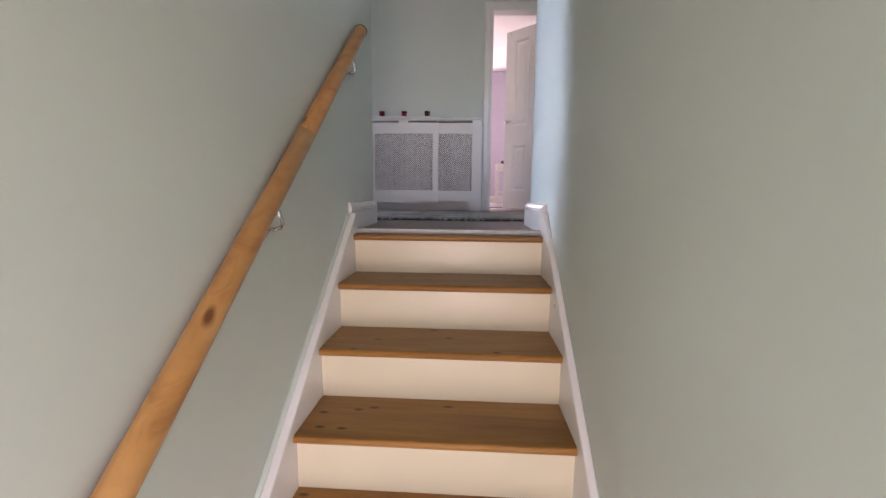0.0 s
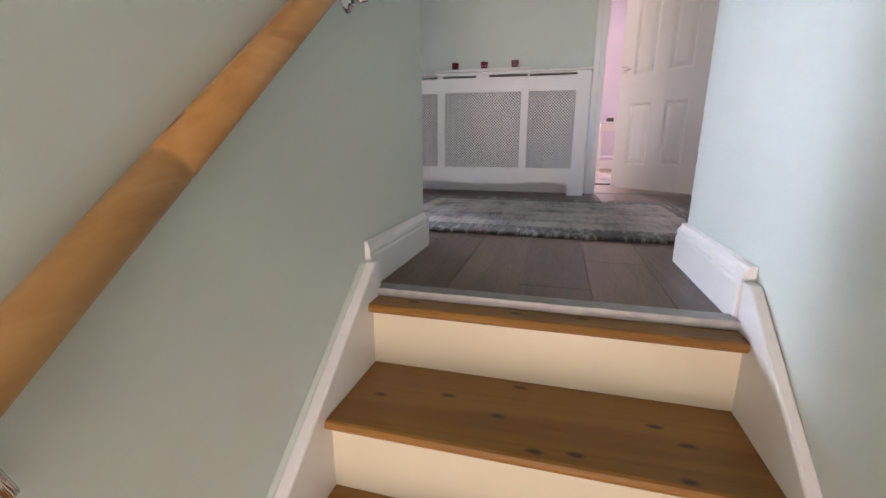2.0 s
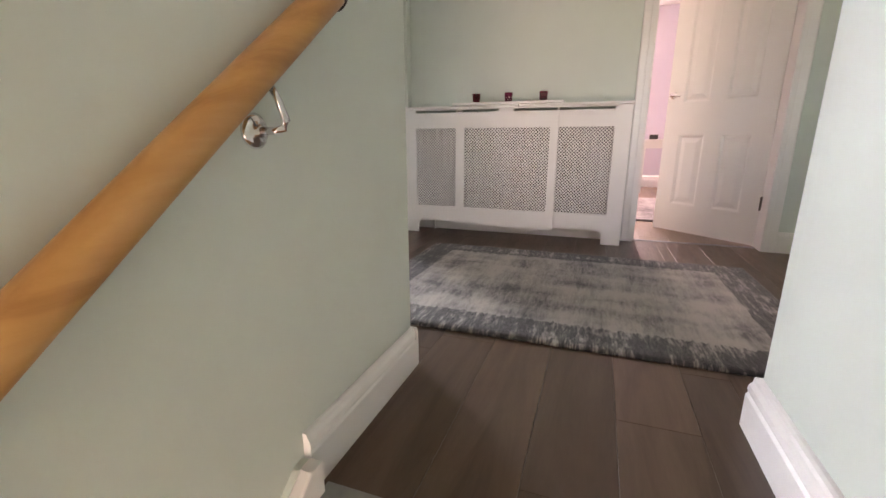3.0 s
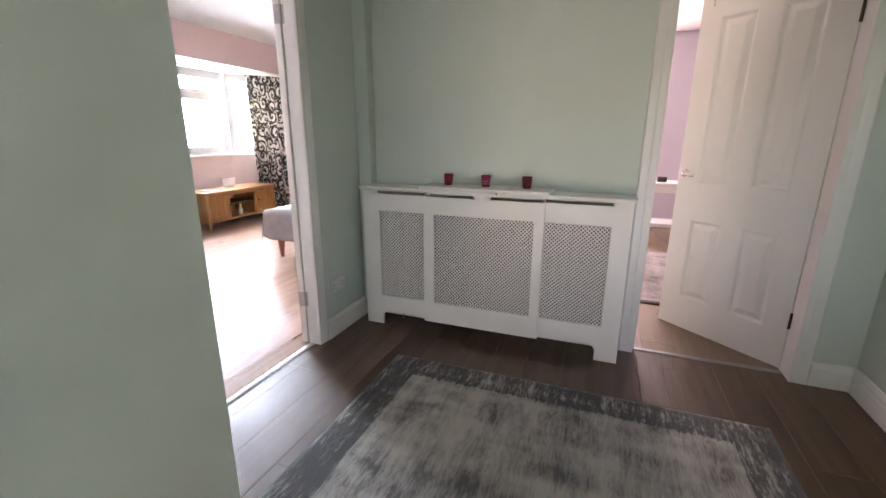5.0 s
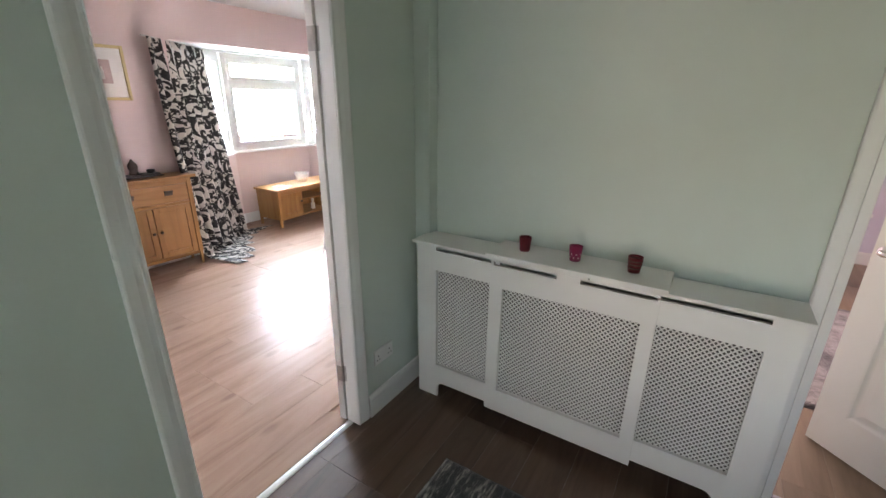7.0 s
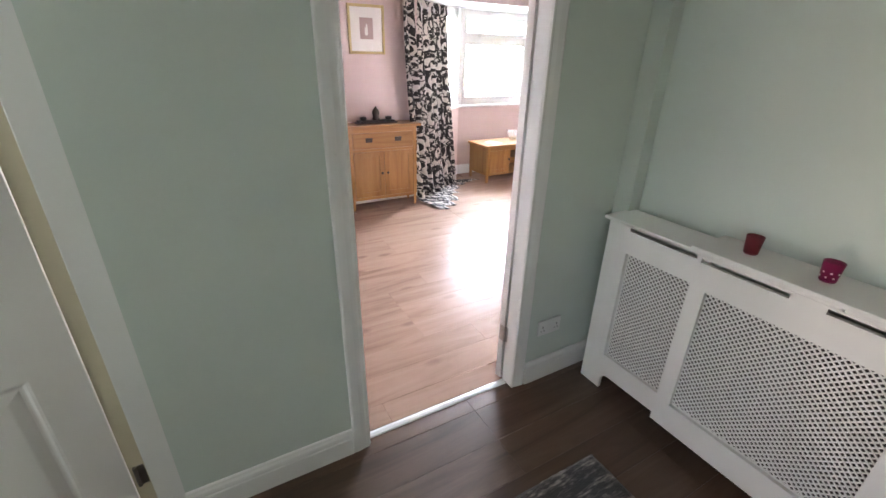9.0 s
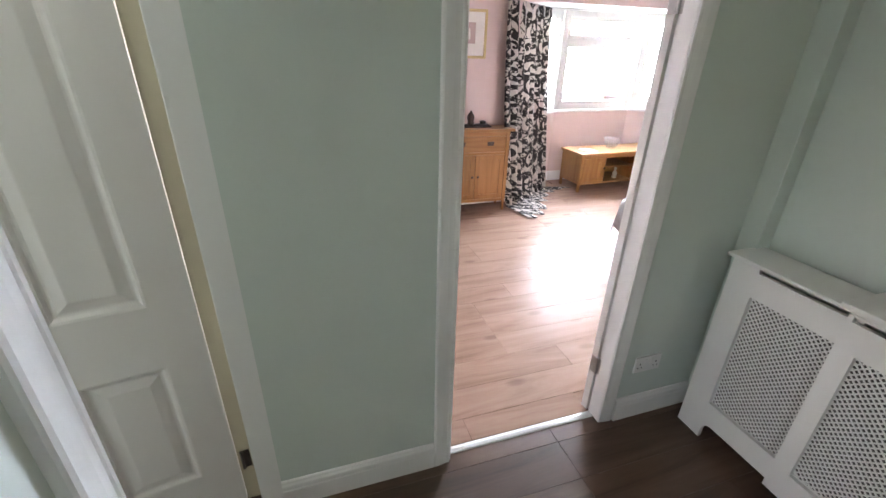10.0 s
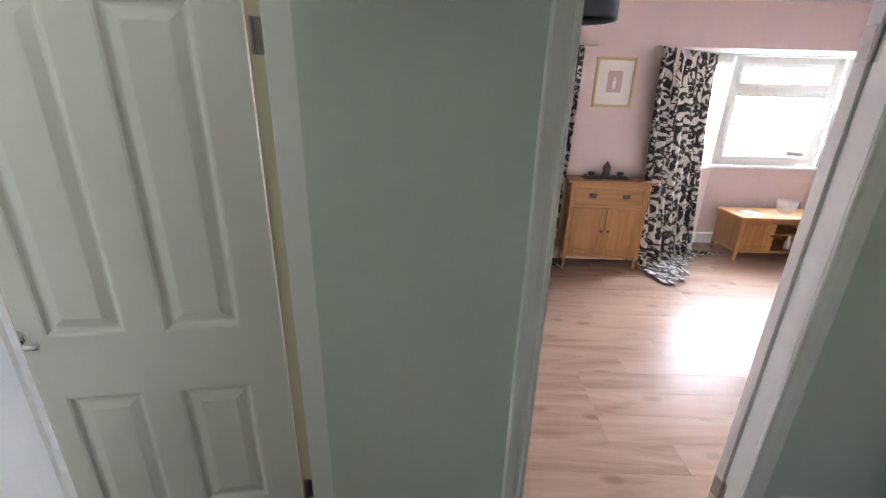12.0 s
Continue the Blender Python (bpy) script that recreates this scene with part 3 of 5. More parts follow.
def arch_post(x, y, z1, out, side):
    """One upright of an architrave, its inner edge at (x, y); side is the plan direction away from the opening."""
    bm = bmesh.new()
    out, side = Vector(out), Vector(side)
    ends = [[bm.verts.new(Vector((x, y, z)) + out * d + side * h) for d, h in ARCH] for z in (0.0, z1)]
    n = len(ARCH)
    for k in range(n):
        bm.faces.new((ends[0][k], ends[0][(k + 1) % n], ends[1][(k + 1) % n], ends[1][k]))
    bm.faces.new(ends[0])
    bm.faces.new(ends[1])
    return structure("trim", bm, M["gloss"], "white moulded architrave round a doorway", "architrave")


def arch_head(a, b, out):
    bm = bmesh.new()
    a, b, out = Vector(a), Vector(b), Vector(out)
    ends = [[bm.verts.new(e + out * d + Vector((0, 0, h))) for d, h in ARCH] for e in (a, b)]
    n = len(ARCH)
    for k in range(n):
        bm.faces.new((ends[0][k], ends[0][(k + 1) % n], ends[1][(k + 1) % n], ends[1][k]))
    bm.faces.new(ends[0])
    bm.faces.new(ends[1])
    return structure("trim", bm, M["gloss"], "white moulded architrave over a doorway", "architrave")


# bedroom doorway
lining("door_frame_bedroom", [((-1.40, 3.23, 0), (-1.266, 3.26, 2.03)), ((-1.334, 4.022, 0), (-1.258, 4.052, 2.03)), ((-1.40, 3.26, 2.0), (-1.266, 4.022, 2.03))], "gloss", "white painted door lining")
arch_post(-1.27, 3.253, 2.01, (1, 0, 0), (0, -1, 0))
arch_post(-1.262, 4.024, 2.01, (1, 0, 0), (0, 1, 0))
arch_head((-1.27, 3.183, 2.01), (-1.27, 4.097, 2.01), (1, 0, 0))
door_2 = thing("door_2", "white four-panel door folded back into the bedroom", "door", pose(-1.337, 4.0125, 0.008, 0, 0, 96))
tagged(door_2, kind="structure")
part("leaf", door_leaf_mesh(0.755, 1.975), M["door"], door_2, m=pose(0, 0.036, 0))
for z in (0.235, 1.755):
    butt_hinge(door_2, (0.0075, -0.036, z), (0.0105, -0.004, z + 0.088), (0.003, -0.002), M["satin"])
    part("hinge_flap", block((-0.0015, 0.003, z), (0.0005, 0.034, z + 0.088), 0.0005), M["satin"], door_2, "steel hinge flap on the door edge")
lever_set(door_2, 0.70, 0.96, -1, M["chrome"], -1)

# half-open door to the study
lining("door_frame_study", [((0.47, 4.60, 0), (0.50, 4.745, 2.03)), ((1.24, 4.56, 0), (1.27, 4.745, 2.03)), ((0.50, 4.61, 2.0), (1.24, 4.745, 2.03)), ((0.50, 4.645, 0), (0.512, 4.69, 2.0))], "gloss", "white painted door lining with a stop")
arch_post(0.493, 4.62, 2.01, (0, -1, 0), (-1, 0, 0))
arch_post(1.247, 4.575, 2.01, (0, -1, 0), (1, 0, 0))
arch_head((0.423, 4.62, 2.01), (1.272, 4.62, 2.01), (0, -1, 0))
door_3 = thing("door_3", "white four-panel door standing half open into the study", "door", pose(1.236, 4.685, 0.010, 0, 0, 138))
tagged(door_3, kind="structure")
part("leaf", door_leaf_mesh(0.735, 1.975), M["door"], door_3)
for z in (0.235, 1.70):
    butt_hinge(door_3, (-0.010, -0.034, z), (-0.003, 0.010, z + 0.088), (-0.004, 0.008), M["bronze"])
lever_set(door_3, 0.695, 0.995, 1, M["chrome"], -1)
lever_set(door_3, 0.695, 0.995, -1, M["chrome"], -1)
hook = tube([(0.66, 0.004, 1.955), (0.66, 0.012, 1.95), (0.66, 0.014, 1.93), (0.66, 0.010, 1.92)], 0.004, 8)
part("hook", hook, M["satin"], door_3, "small metal hook near the top edge")

# open door to the box room
lining("door_frame_box_room", [((-1.366, 2.43, 0), (-1.336, 2.486, 2.03)), ((-0.495, 2.43, 0), (-0.465, 2.543, 2.03)), ((-1.336, 2.43, 2.0), (-0.495, 2.543, 2.03))], "lining", "cream painted door lining")
bm = block((-1.366, 2.4865, 0), (-1.294, 2.5715, 2.0), 0.004)
structure("trim", bm, M["gloss"], "white flat door stop board in the corner of a doorway", "door frame")
arch_post(-0.488, 2.54, 2.01, (0, 1, 0), (1, 0, 0))
arch_head((-1.27, 2.54, 2.01), (-0.418, 2.54, 2.01), (0, 1, 0))
door_4 = thing("door_4", "white four-panel door standing open into the box room", "door", pose(-1.330, 2.442, 0.008, 0, 0, -80))
tagged(door_4, kind="structure")
part("leaf", door_leaf_mesh(0.795, 1.975), M["door"], door_4, m=pose(0.013, 0, 0))
for z in (0.17, 1.735):
    butt_hinge(door_4, (-0.044, -0.0035, z), (-0.008, -0.0005, z + 0.088), (-0.005, 0.001), M["dull_hinge"])
lever_set(door_4, 0.762, 0.94, 1, M["chrome"], -1)

# skirting round the landing
skirting((-0.268, 2.03, 0), (-0.268, 2.545, 0), (1, 0, 0))
skirting((-0.25, 2.545, 0), (-0.37, 2.545, 0), (0, 1, 0))
skirting((0.645, 2.03, 0), (0.645, 2.56, 0), (-1, 0, 0), thick=1.7)
skirting((0.63, 2.56, 0), (1.50, 2.56, 0), (0, 1, 0))
skirting((1.50, 2.578, 0), (1.50, 4.575, 0), (-1, 0, 0))
skirting((1.318, 4.575, 0), (1.482, 4.575, 0), (0, -1, 0))
skirting((-1.255, 4.098, 0), (-1.255, 4.545, 0), (1, 0, 0))
skirting((-1.27, 2.572, 0), (-1.27, 3.182, 0), (1, 0, 0))
skirting((-1.165, 4.62, 0), (0.42, 4.62, 0), (0, -1, 0))
# skirting in the bedroom
skirting((-4.47, 3.05, 0), (-4.47, 5.08, 0), (1, 0, 0))
for (ax, ay), (bx, by) in zip(BAY, BAY[1:]):
    skirting((ax, ay, 0), (bx, by, 0), (by - ay, ax - bx, 0))

# thresholds
structure("trim_bedroom_threshold", swept([(0, 0), (0.038, 0), (0.034, 0.005), (0.019, 0.008), (0.004, 0.005)], (-1.33, 3.262, 0), (-1.33, 4.018, 0), (1, 0, 0)), M["white_plastic"], "white strip across the bedroom doorway", "threshold")
structure("trim_study_threshold", swept([(0, 0), (0.034, 0), (0.030, 0.005), (0.017, 0.007), (0.004, 0.005)], (0.514, 4.675, 0), (1.238, 4.675, 0), (0, -1, 0)), M["alu"], "thin metal strip across the study doorway", "threshold")

# ---- staircase ----
stairs = thing("staircase", "straight flight of varnished pine treads with cream painted risers", "stairs")
GO, RISE = 0.2345, 0.1845
X0, X1 = -0.222, 0.620
for k in range(8):
    y = 1.940 - GO * k
    top = -0.010 if k == 0 else -RISE * k
    if k < 8:
        deep = 0.11 if k == 0 else GO + 0.045
        bm = bmesh.new()
        prof = [(0, -0.026), (-0.004, -0.024), (-0.011, -0.016), (-0.012, -0.010), (-0.008, -0.003), (-0.002, 0), (deep, 0), (deep, -0.026)]
        ends = [[bm.verts.new((x, y + 0.012 + d, top + h)) for d, h in prof] for x in (X0, X1)]
        for q in range(len(prof)):
            r = (q + 1) % len(prof)
            bm.faces.new((ends[0][q], ends[0][r], ends[1][r], ends[1][q]))
        bm.faces.new(ends[0])
        bm.faces.new(ends[1])
        part("tread", bm, M["pine"], stairs, "varnished pine tread with dark knots")
    low = -RISE * (k + 1) if k < 7 else LOW
    part("riser", block((X0, y + 0.030, low + 0.0005), (X1, y + 0.044, top - 0.0265)), M["riser"], stairs, "cream painted riser")


def stringer(xa, xb, rise):
    """A sloping side board with a rounded top edge, cut level at its head against the skirting."""
    bm = bmesh.new()
    slope = RISE / GO
    y0, y1 = 0.10, 2.025
    zt = lambda y: (y - 1.942) * slope + rise
    prof = [(y1, zt(1.992)), (1.992, zt(1.992)), (y0, zt(y0)), (y0, max(LOW, zt(y0) - 0.34)), (0.45, zt(0.45) - 0.34), (y1, -0.30)]
    ends = [[bm.verts.new((x, yy, zz)) for yy, zz in prof] for x in (xa, xb)]
    n = len(prof)
    for q in range(n):
        bm.faces.new((ends[0][q], ends[0][(q + 1) % n], ends[1][(q + 1) % n], ends[1][q]))
    bm.faces.new(ends[0])
    bm.faces.new(ends[1])
    edges = [e for e in bm.edges if all(v.co.z > zt(v.co.y) - 0.01 for v in e.verts) and abs(e.verts[0].co.x - e.verts[1].co.x) < 1e-6]
    bmesh.ops.bevel(bm, geom=edges, offset=0.006, segments=3, profile=0.5, affect="EDGES")
    return bm


part("stringer", stringer(-0.250, -0.222, 0.044), M["gloss"], stairs, "white painted stair string")
part("stringer", stringer(0.620, 0.645, 0.058), M["gloss"], stairs, "white painted stair string")
structure("wall_stair_fillet", stringer(-0.268, -0.250, 0.040), M["green"], "green painted plaster fillet behind the stair string", "wall")
structure("trim_stair_edge", blocks(((-0.232, 2.004, -0.010), (0.630, 2.010, 0.013)), ((-0.232, 2.010, 0.0), (0.630, 2.050, 0.013)), bevel=0.002), M["edging"], "silver metal edging along the laminate at the stair head", "trim")

# ---- handrail ----
rail = thing("handrail", "round varnished pine handrail on chrome wall brackets", "handrail")
RS = 0.792
RX = -0.230


def rail_z(y):
    return 0.232 + RS * (y - 1.28)


bar = bmesh.new()
way = Vector((0, 1, RS)).normalized()
upv = Vector((0, -RS, 1)).normalized()
steps = 20
ys = [0.05, 0.5, 1.0, 1.4315, 1.434, 1.440, 1.4425, 1.8, 2.15, 2.162, 2.166]
ring_prev = None
for i, y in enumerate(ys):
    c = Vector((RX, y, rail_z(y)))
    grow = 0.94 if i in (4, 5) else (0.9 if i == len(ys) - 1 else 1.0)
    ring = []
    for q in range(steps):
        a = 2 * math.pi * q / steps
        r = 0.0285 * grow
        h = math.sin(a) * r
        h = max(h, -0.021)
        ring.append(bar.verts.new(c + Vector((math.cos(a) * r, 0, 0)) + upv * h))
    if ring_prev:
        for q in range(steps):
            bar.faces.new((ring_prev[q], ring_prev[(q + 1) % steps], ring[(q + 1) % steps], ring[q]))
    else:
        bar.faces.new(ring)
    ring_prev = ring
bar.faces.new(ring_prev)
part("rail", bar, M["rail"], rail, "", True)
cap = lathe([(0.026, 0.0), (0.0305, 0.0), (0.0305, 0.009), (0.027, 0.014), (0.018, 0.017), (0.0, 0.018)], 24)
bmesh.ops.transform(cap, matrix=Matrix.Translation((RX, 2.158, rail_z(2.158))) @ way.to_track_quat("Z", "Y").to_matrix().to_4x4(), verts=cap.verts)
part("end_cap", cap, M["bronze"], rail, "shiny dark metal end cap", True)
for y in (1.205, 1.99):
    z = rail_z(y)
    rose = lathe([(0.027, 0), (0.027, 0.003), (0.021, 0.008), (0.010, 0.010), (0.010, 0.014)], 20)
    bmesh.ops.transform(rose, matrix=pose(-0.268, y, z - 0.098, 0, 90, 0), verts=rose.verts)
    b0 = part("bracket_plate", rose, M["chrome"], rail, "round chrome wall plate", True)
    arm = tube([(-0.260, y, z - 0.098), (-0.232, y + 0.006, z - 0.098), (-0.222, y + 0.012, z - 0.094), (-0.217, y + 0.014, z - 0.084), (-0.224, y + 0.008, z - 0.055), (-0.232, y, z - 0.030)], 0.006, 10)
    part("bracket_arm", arm, M["chrome"], rail, "bent chrome bracket arm", True)
    pad = block((-0.244, -0.032, -0.004), (-0.222, 0.032, 0.0))
    bmesh.ops.transform(pad, matrix=pose(0, y, z - 0.0275, math.degrees(math.atan(RS)), 0, 0), verts=pad.verts)
    part("bracket_pad", pad, M["chrome"], rail)
    for s in range(3):
        sc = lathe([(0.0035, 0), (0.0035, 0.001), (0.001, 0.002)], 8)
        a = 2 * math.pi * s / 3 + 0.5
        bmesh.ops.transform(sc, matrix=pose(-0.2635, y + 0.018 * math.cos(a), z - 0.098 + 0.018 * math.sin(a), 0, 90, 0), verts=sc.verts)
        part("screw", sc, M["dull_hinge"], b0)

# ---- radiator cover ----
FY = 4.42


def lattice(x0, x1, z0, z1, y):
    """Pierced sheet: two families of slanting strips clipped to a rectangle."""
    bm = bmesh.new()
    pitch, half, thick = 0.0215, 0.0038, 0.003
    for sign, dy in ((1, 0.0), (-1, 0.0007)):
        c0 = (x0 + z0) if sign > 0 else (z0 - x1)
        c1 = (x1 + z1) if sign > 0 else (z1 - x0)
        c = c0 + pitch / 2
        while c < c1:
            poly = []
            for off in (-half, half):
                cc = c + off
                pts = []
                for x in (x0, x1):
                    z = cc - x if sign > 0 else cc + x
                    if z < z0:
                        z, x = z0, (cc - z0 if sign > 0 else z0 - cc)
                    if z > z1:
                        z, x = z1, (cc - z1 if sign > 0 else z1 - cc)
                    pts.append((min(max(x, x0), x1), min(max(z, z0), z1)))
                poly.append(pts)
            (a, b), (d, e) = poly
            if (Vector(a) - Vector(b)).length > 1e-4 and (Vector(d) - Vector(e)).length > 1e-4:
                f = [bm.verts.new((p[0], y + dy, p[1])) for p in (a, b, e, d)]
                g = [bm.verts.new((p[0], y + dy + thick, p[1])) for p in (a, b, e, d)]
                bm.faces.new(f)
                bm.faces.new(g)
                for q in range(4):
                    bm.faces.new((f[q], f[(q + 1) % 4], g[(q + 1) % 4], g[q]))
            c += pitch
    return bm


cover = thing("radiator_cover", "white painted adjustable radiator cover with pierced lattice panels", "radiator cover")


def front(x0, x1, holes, slots, y, bottom, foot_left, foot_right):
    """A flat front board of bars round its openings; the foot cut-out has a rounded corner."""
    t = 0.018
    hz0, hz1, sz0, sz1 = 0.205, 0.770, 0.876, 0.894
    joins = [f[1] + 0.045 for f in (foot_left,) if f] + [f[0] - 0.045 for f in (foot_right,) if f]
    xs = sorted({x0, x1, *[v for h in holes + slots for v in h], *joins})
    zs = [bottom, hz0, hz1, sz0, sz1, 0.903]
    bm = bmesh.new()

    def open_at(i, k):
        if not (0 <= i < len(xs) - 1 and 0 <= k < len(zs) - 1):
            return True
        xm, zm = (xs[i] + xs[i + 1]) / 2, (zs[k] + zs[k + 1]) / 2
        return any(a < xm < c for a, c in holes) and hz0 < zm < hz1 or any(a < xm < c for a, c in slots) and sz0 < zm < sz1

    for i in range(len(xs) - 1):
        for k in range(len(zs) - 1):
            if open_at(i, k):
                continue
            a, c, d, e = xs[i], xs[i + 1], zs[k], zs[k + 1]
            quads = [((a, y, d), (c, y, d), (c, y, e), (a, y, e)), ((a, y + t, d), (c, y + t, d), (c, y + t, e), (a, y + t, e))]
            for di, dk, p, q in ((-1, 0, (a, d), (a, e)), (1, 0, (c, d), (c, e)), (0, -1, (a, d), (c, d)), (0, 1, (a, e), (c, e))):
                if open_at(i + di, k + dk):
                    quads.append(((p[0], y, p[1]), (q[0], y, q[1]), (q[0], y + t, q[1]), (p[0], y + t, p[1])))
            for quad in quads:
                bm.faces.new([bm.verts.new(v) for v in quad])
    for foot, sign in ((foot_left, 1), (foot_right, -1)):
        if foot is None:
            continue
        xa, xb = foot
        outer, inner = (xa, xb) if sign > 0 else (xb, xa)
        arc = [(inner + sign * 0.045 * (1 - math.cos(q * math.pi / 12)), bottom - 0.045 * (1 - math.sin(q * math.pi / 12))) for q in range(7)]
        poly = [(outer, bottom), (outer, 0.0), (inner, 0.0)] + arc
        fr = [bm.verts.new((px, y, pz)) for px, pz in poly]
        bk = [bm.verts.new((px, y + t, pz)) for px, pz in poly]
        bm.faces.new(fr)
        bm.faces.new(bk)
        for q in range(len(poly)):
            bm.faces.new((fr[q], fr[(q + 1) % len(poly)], bk[(q + 1) % len(poly)], bk[q]))
    bmesh.ops.remove_doubles(bm, verts=bm.verts, dist=1e-5)
    return bm


part("side_front", front(-1.165, -0.70, [(-1.052, -0.735)], [(-1.052, -0.735)], FY + 0.012, 0.095, (-1.165, -1.045), None), M["mdf"], cover, "left front board")
part("side_front", front(-0.045, 0.410, [(-0.03, 0.312)], [(-0.03, 0.312)], FY + 0.012, 0.095, None, (0.290, 0.410)), M["mdf"], cover, "right front board")
part("centre_front", front(-0.738, -0.030, [(-0.675, -0.085)], [(-0.722, -0.43), (-0.33, -0.038)], FY - 0.008, 0.080, None, None), M["mdf"], cover, "middle front board, overlapping the outer ones")
part("lattice_panel", lattice(-1.056, -0.731, 0.201, 0.774, FY + 0.031), M["mdf"], cover, "white lattice sheet pierced with small diamonds")
part("lattice_panel", lattice(-0.679, -0.081, 0.201, 0.774, FY + 0.011), M["mdf"], cover, "white lattice sheet pierced with small diamonds")
part("lattice_panel", lattice(-0.034, 0.316, 0.201, 0.774, FY + 0.031), M["mdf"], cover, "white lattice sheet pierced with small diamonds")
part("side_panel", blocks(((-1.165, FY + 0.031, 0.0), (-1.147, 4.60, 0.903))), M["mdf"], cover)
part("side_panel", blocks(((0.392, FY + 0.031, 0.0), (0.410, 4.60, 0.903))), M["mdf"], cover)
part("top_board", block((-1.182, FY - 0.012, 0.9035), (-0.30, 4.600, 0.920), 0.004), M["mdf"], cover)
part("top_board", block((-0.295, FY - 0.012, 0.9035), (0.422, 4.600, 0.920), 0.004), M["mdf"], cover)
part("sliding_top", block((-0.760, FY - 0.030, 0.9205), (-0.008, 4.612, 0.938), 0.004), M["mdf"], cover, "raised middle board of the shelf top")

# coloured dark so that the lattice holes read as shaded
radiator = thing("radiator", "panel radiator behind the pierced cover, coloured dark for the shade inside", "radiator")
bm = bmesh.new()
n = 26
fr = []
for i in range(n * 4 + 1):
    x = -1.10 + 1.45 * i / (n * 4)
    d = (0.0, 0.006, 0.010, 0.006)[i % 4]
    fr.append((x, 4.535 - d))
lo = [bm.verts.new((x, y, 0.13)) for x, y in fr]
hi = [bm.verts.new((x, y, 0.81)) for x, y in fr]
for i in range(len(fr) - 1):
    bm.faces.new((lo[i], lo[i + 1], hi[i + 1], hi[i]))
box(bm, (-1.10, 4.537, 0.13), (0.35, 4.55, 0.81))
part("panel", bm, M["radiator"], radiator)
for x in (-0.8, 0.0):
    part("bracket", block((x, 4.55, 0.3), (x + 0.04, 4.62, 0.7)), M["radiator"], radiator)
part("pipe", tube([(-0.96, 4.56, 0.16), (-0.96, 4.56, 0.06), (-0.96, 4.56, 0.0)], 0.0075), M["satin"], radiator)


# ---- candle glasses ----
def candle_glass(x, y, mat, label, bands):
    g = thing("candle_glass", label, "candle holder", pose(x, y, 0.938), "candle glasses on the radiator cover")
    part("glass", lathe([(0.0, 0.0), (0.022, 0.0), (0.0235, 0.003), (0.0285, 0.062), (0.0288, 0.066), (0.0268, 0.066), (0.022, 0.009), (0.0, 0.008)], 24), mat, g, "", True)
    part("wax", lathe([(0.0, 0.009), (0.0215, 0.009), (0.0232, 0.026), (0.0, 0.027)], 20), M["wax"], g, "dark red wax", True)
    for z in bands:
        r = 0.0236 + (z - 0.003) / 0.059 * 0.005
        part("band", lathe([(r, z - 0.0035), (r + 0.0012, z - 0.002), (r + 0.0012, z + 0.002), (r, z + 0.0035)], 24), M["bronze"], g, "dark bronze band")
    return g


candle_glass(-0.618, 4.515, M["amber"], "small brown-red glass candle holder with a dark base", [])
spot = candle_glass(-0.388, 4.515, M["ruby"], "small magenta glass candle holder with pale dots", [])
for ring, z in ((0, 0.018), (1, 0.034)):
    for q in range(8):
        a = 2 * math.pi * (q + 0.5 * ring) / 8
        r = 0.0237 + (z - 0.003) / 0.059 * 0.005
        d = lathe([(0.0034, 0), (0.0026, 0.0012), (0.0008, 0.0016)], 8)
        bmesh.ops.transform(d, matrix=pose(r * math.cos(a), r * math.sin(a), z, 0, 90, math.degrees(a)), verts=d.verts)
        part("dot", d, M["mount"], spot)
candle_glass(-0.150, 4.515, M["amber"], "small red glass candle holder with dark bands", [0.020, 0.036, 0.050])


# ---- wall socket ----
sock = thing("wall_socket", "green-white double power socket low on the wall", "socket", pose(-1.255, 4.228, 0.323, 0, 0, 90))
part("plate", block((-0.073, -0.010, -0.043), (0.073, 0.0, 0.043), 0.003), M["white_plastic"], sock)
for s in (-1, 1):
    part("switch", block((s * 0.018 - 0.006, -0.013, 0.008), (s * 0.018 + 0.006, -0.0095, 0.030), 0.001), M["white_plastic"], sock)
    part("pin_holes", blocks(((s * 0.045 - 0.003, -0.0107, 0.002), (s * 0.045 + 0.003, -0.0102, 0.011)), ((s * 0.045 - 0.014, -0.0107, -0.018), (s * 0.045 - 0.006, -0.0102, -0.014)), ((s * 0.045 + 0.006, -0.0107, -0.018), (s * 0.045 + 0.014, -0.0102, -0.014))), M["black"], sock)


# ---- landing rug ----
def rug_mesh(hx, hy, t, nx, ny, wave):
    bm = bmesh.new()
    rnd = random.Random(5)
    grid = []
    for j in range(ny + 1):
        row = []
        for i in range(nx + 1):
            x, y = -hx + 2 * hx * i / nx, -hy + 2 * hy * j / ny
            edge = i in (0, nx) or j in (0, ny)
            z = t * (0.55 if edge else 1.0) + wave * noise.noise(Vector((x * 3, y * 3, 0)))
            if edge:
                x += rnd.uniform(-0.002, 0.002)
                y += rnd.uniform(-0.002, 0.002)
            row.append(bm.verts.new((x, y, z)))
        grid.append(row)
    for j in range(ny):
        for i in range(nx):
            bm.faces.new((grid[j][i], grid[j][i + 1], grid[j + 1][i + 1], grid[j + 1][i]))
    rim = [grid[0][i] for i in range(nx + 1)] + [grid[j][nx] for j in range(1, ny + 1)] + [grid[ny][i] for i in range(nx - 1, -1, -1)] + [grid[j][0] for j in range(ny - 1, 0, -1)]
    low = [bm.verts.new((v.co.x, v.co.y, 0.0)) for v in rim]
    for k in range(len(rim)):
        r = (k + 1) % len(rim)
        bm.faces.new((rim[k], rim[r], low[r], low[k]))
    bm.faces.new(low)
    return bm


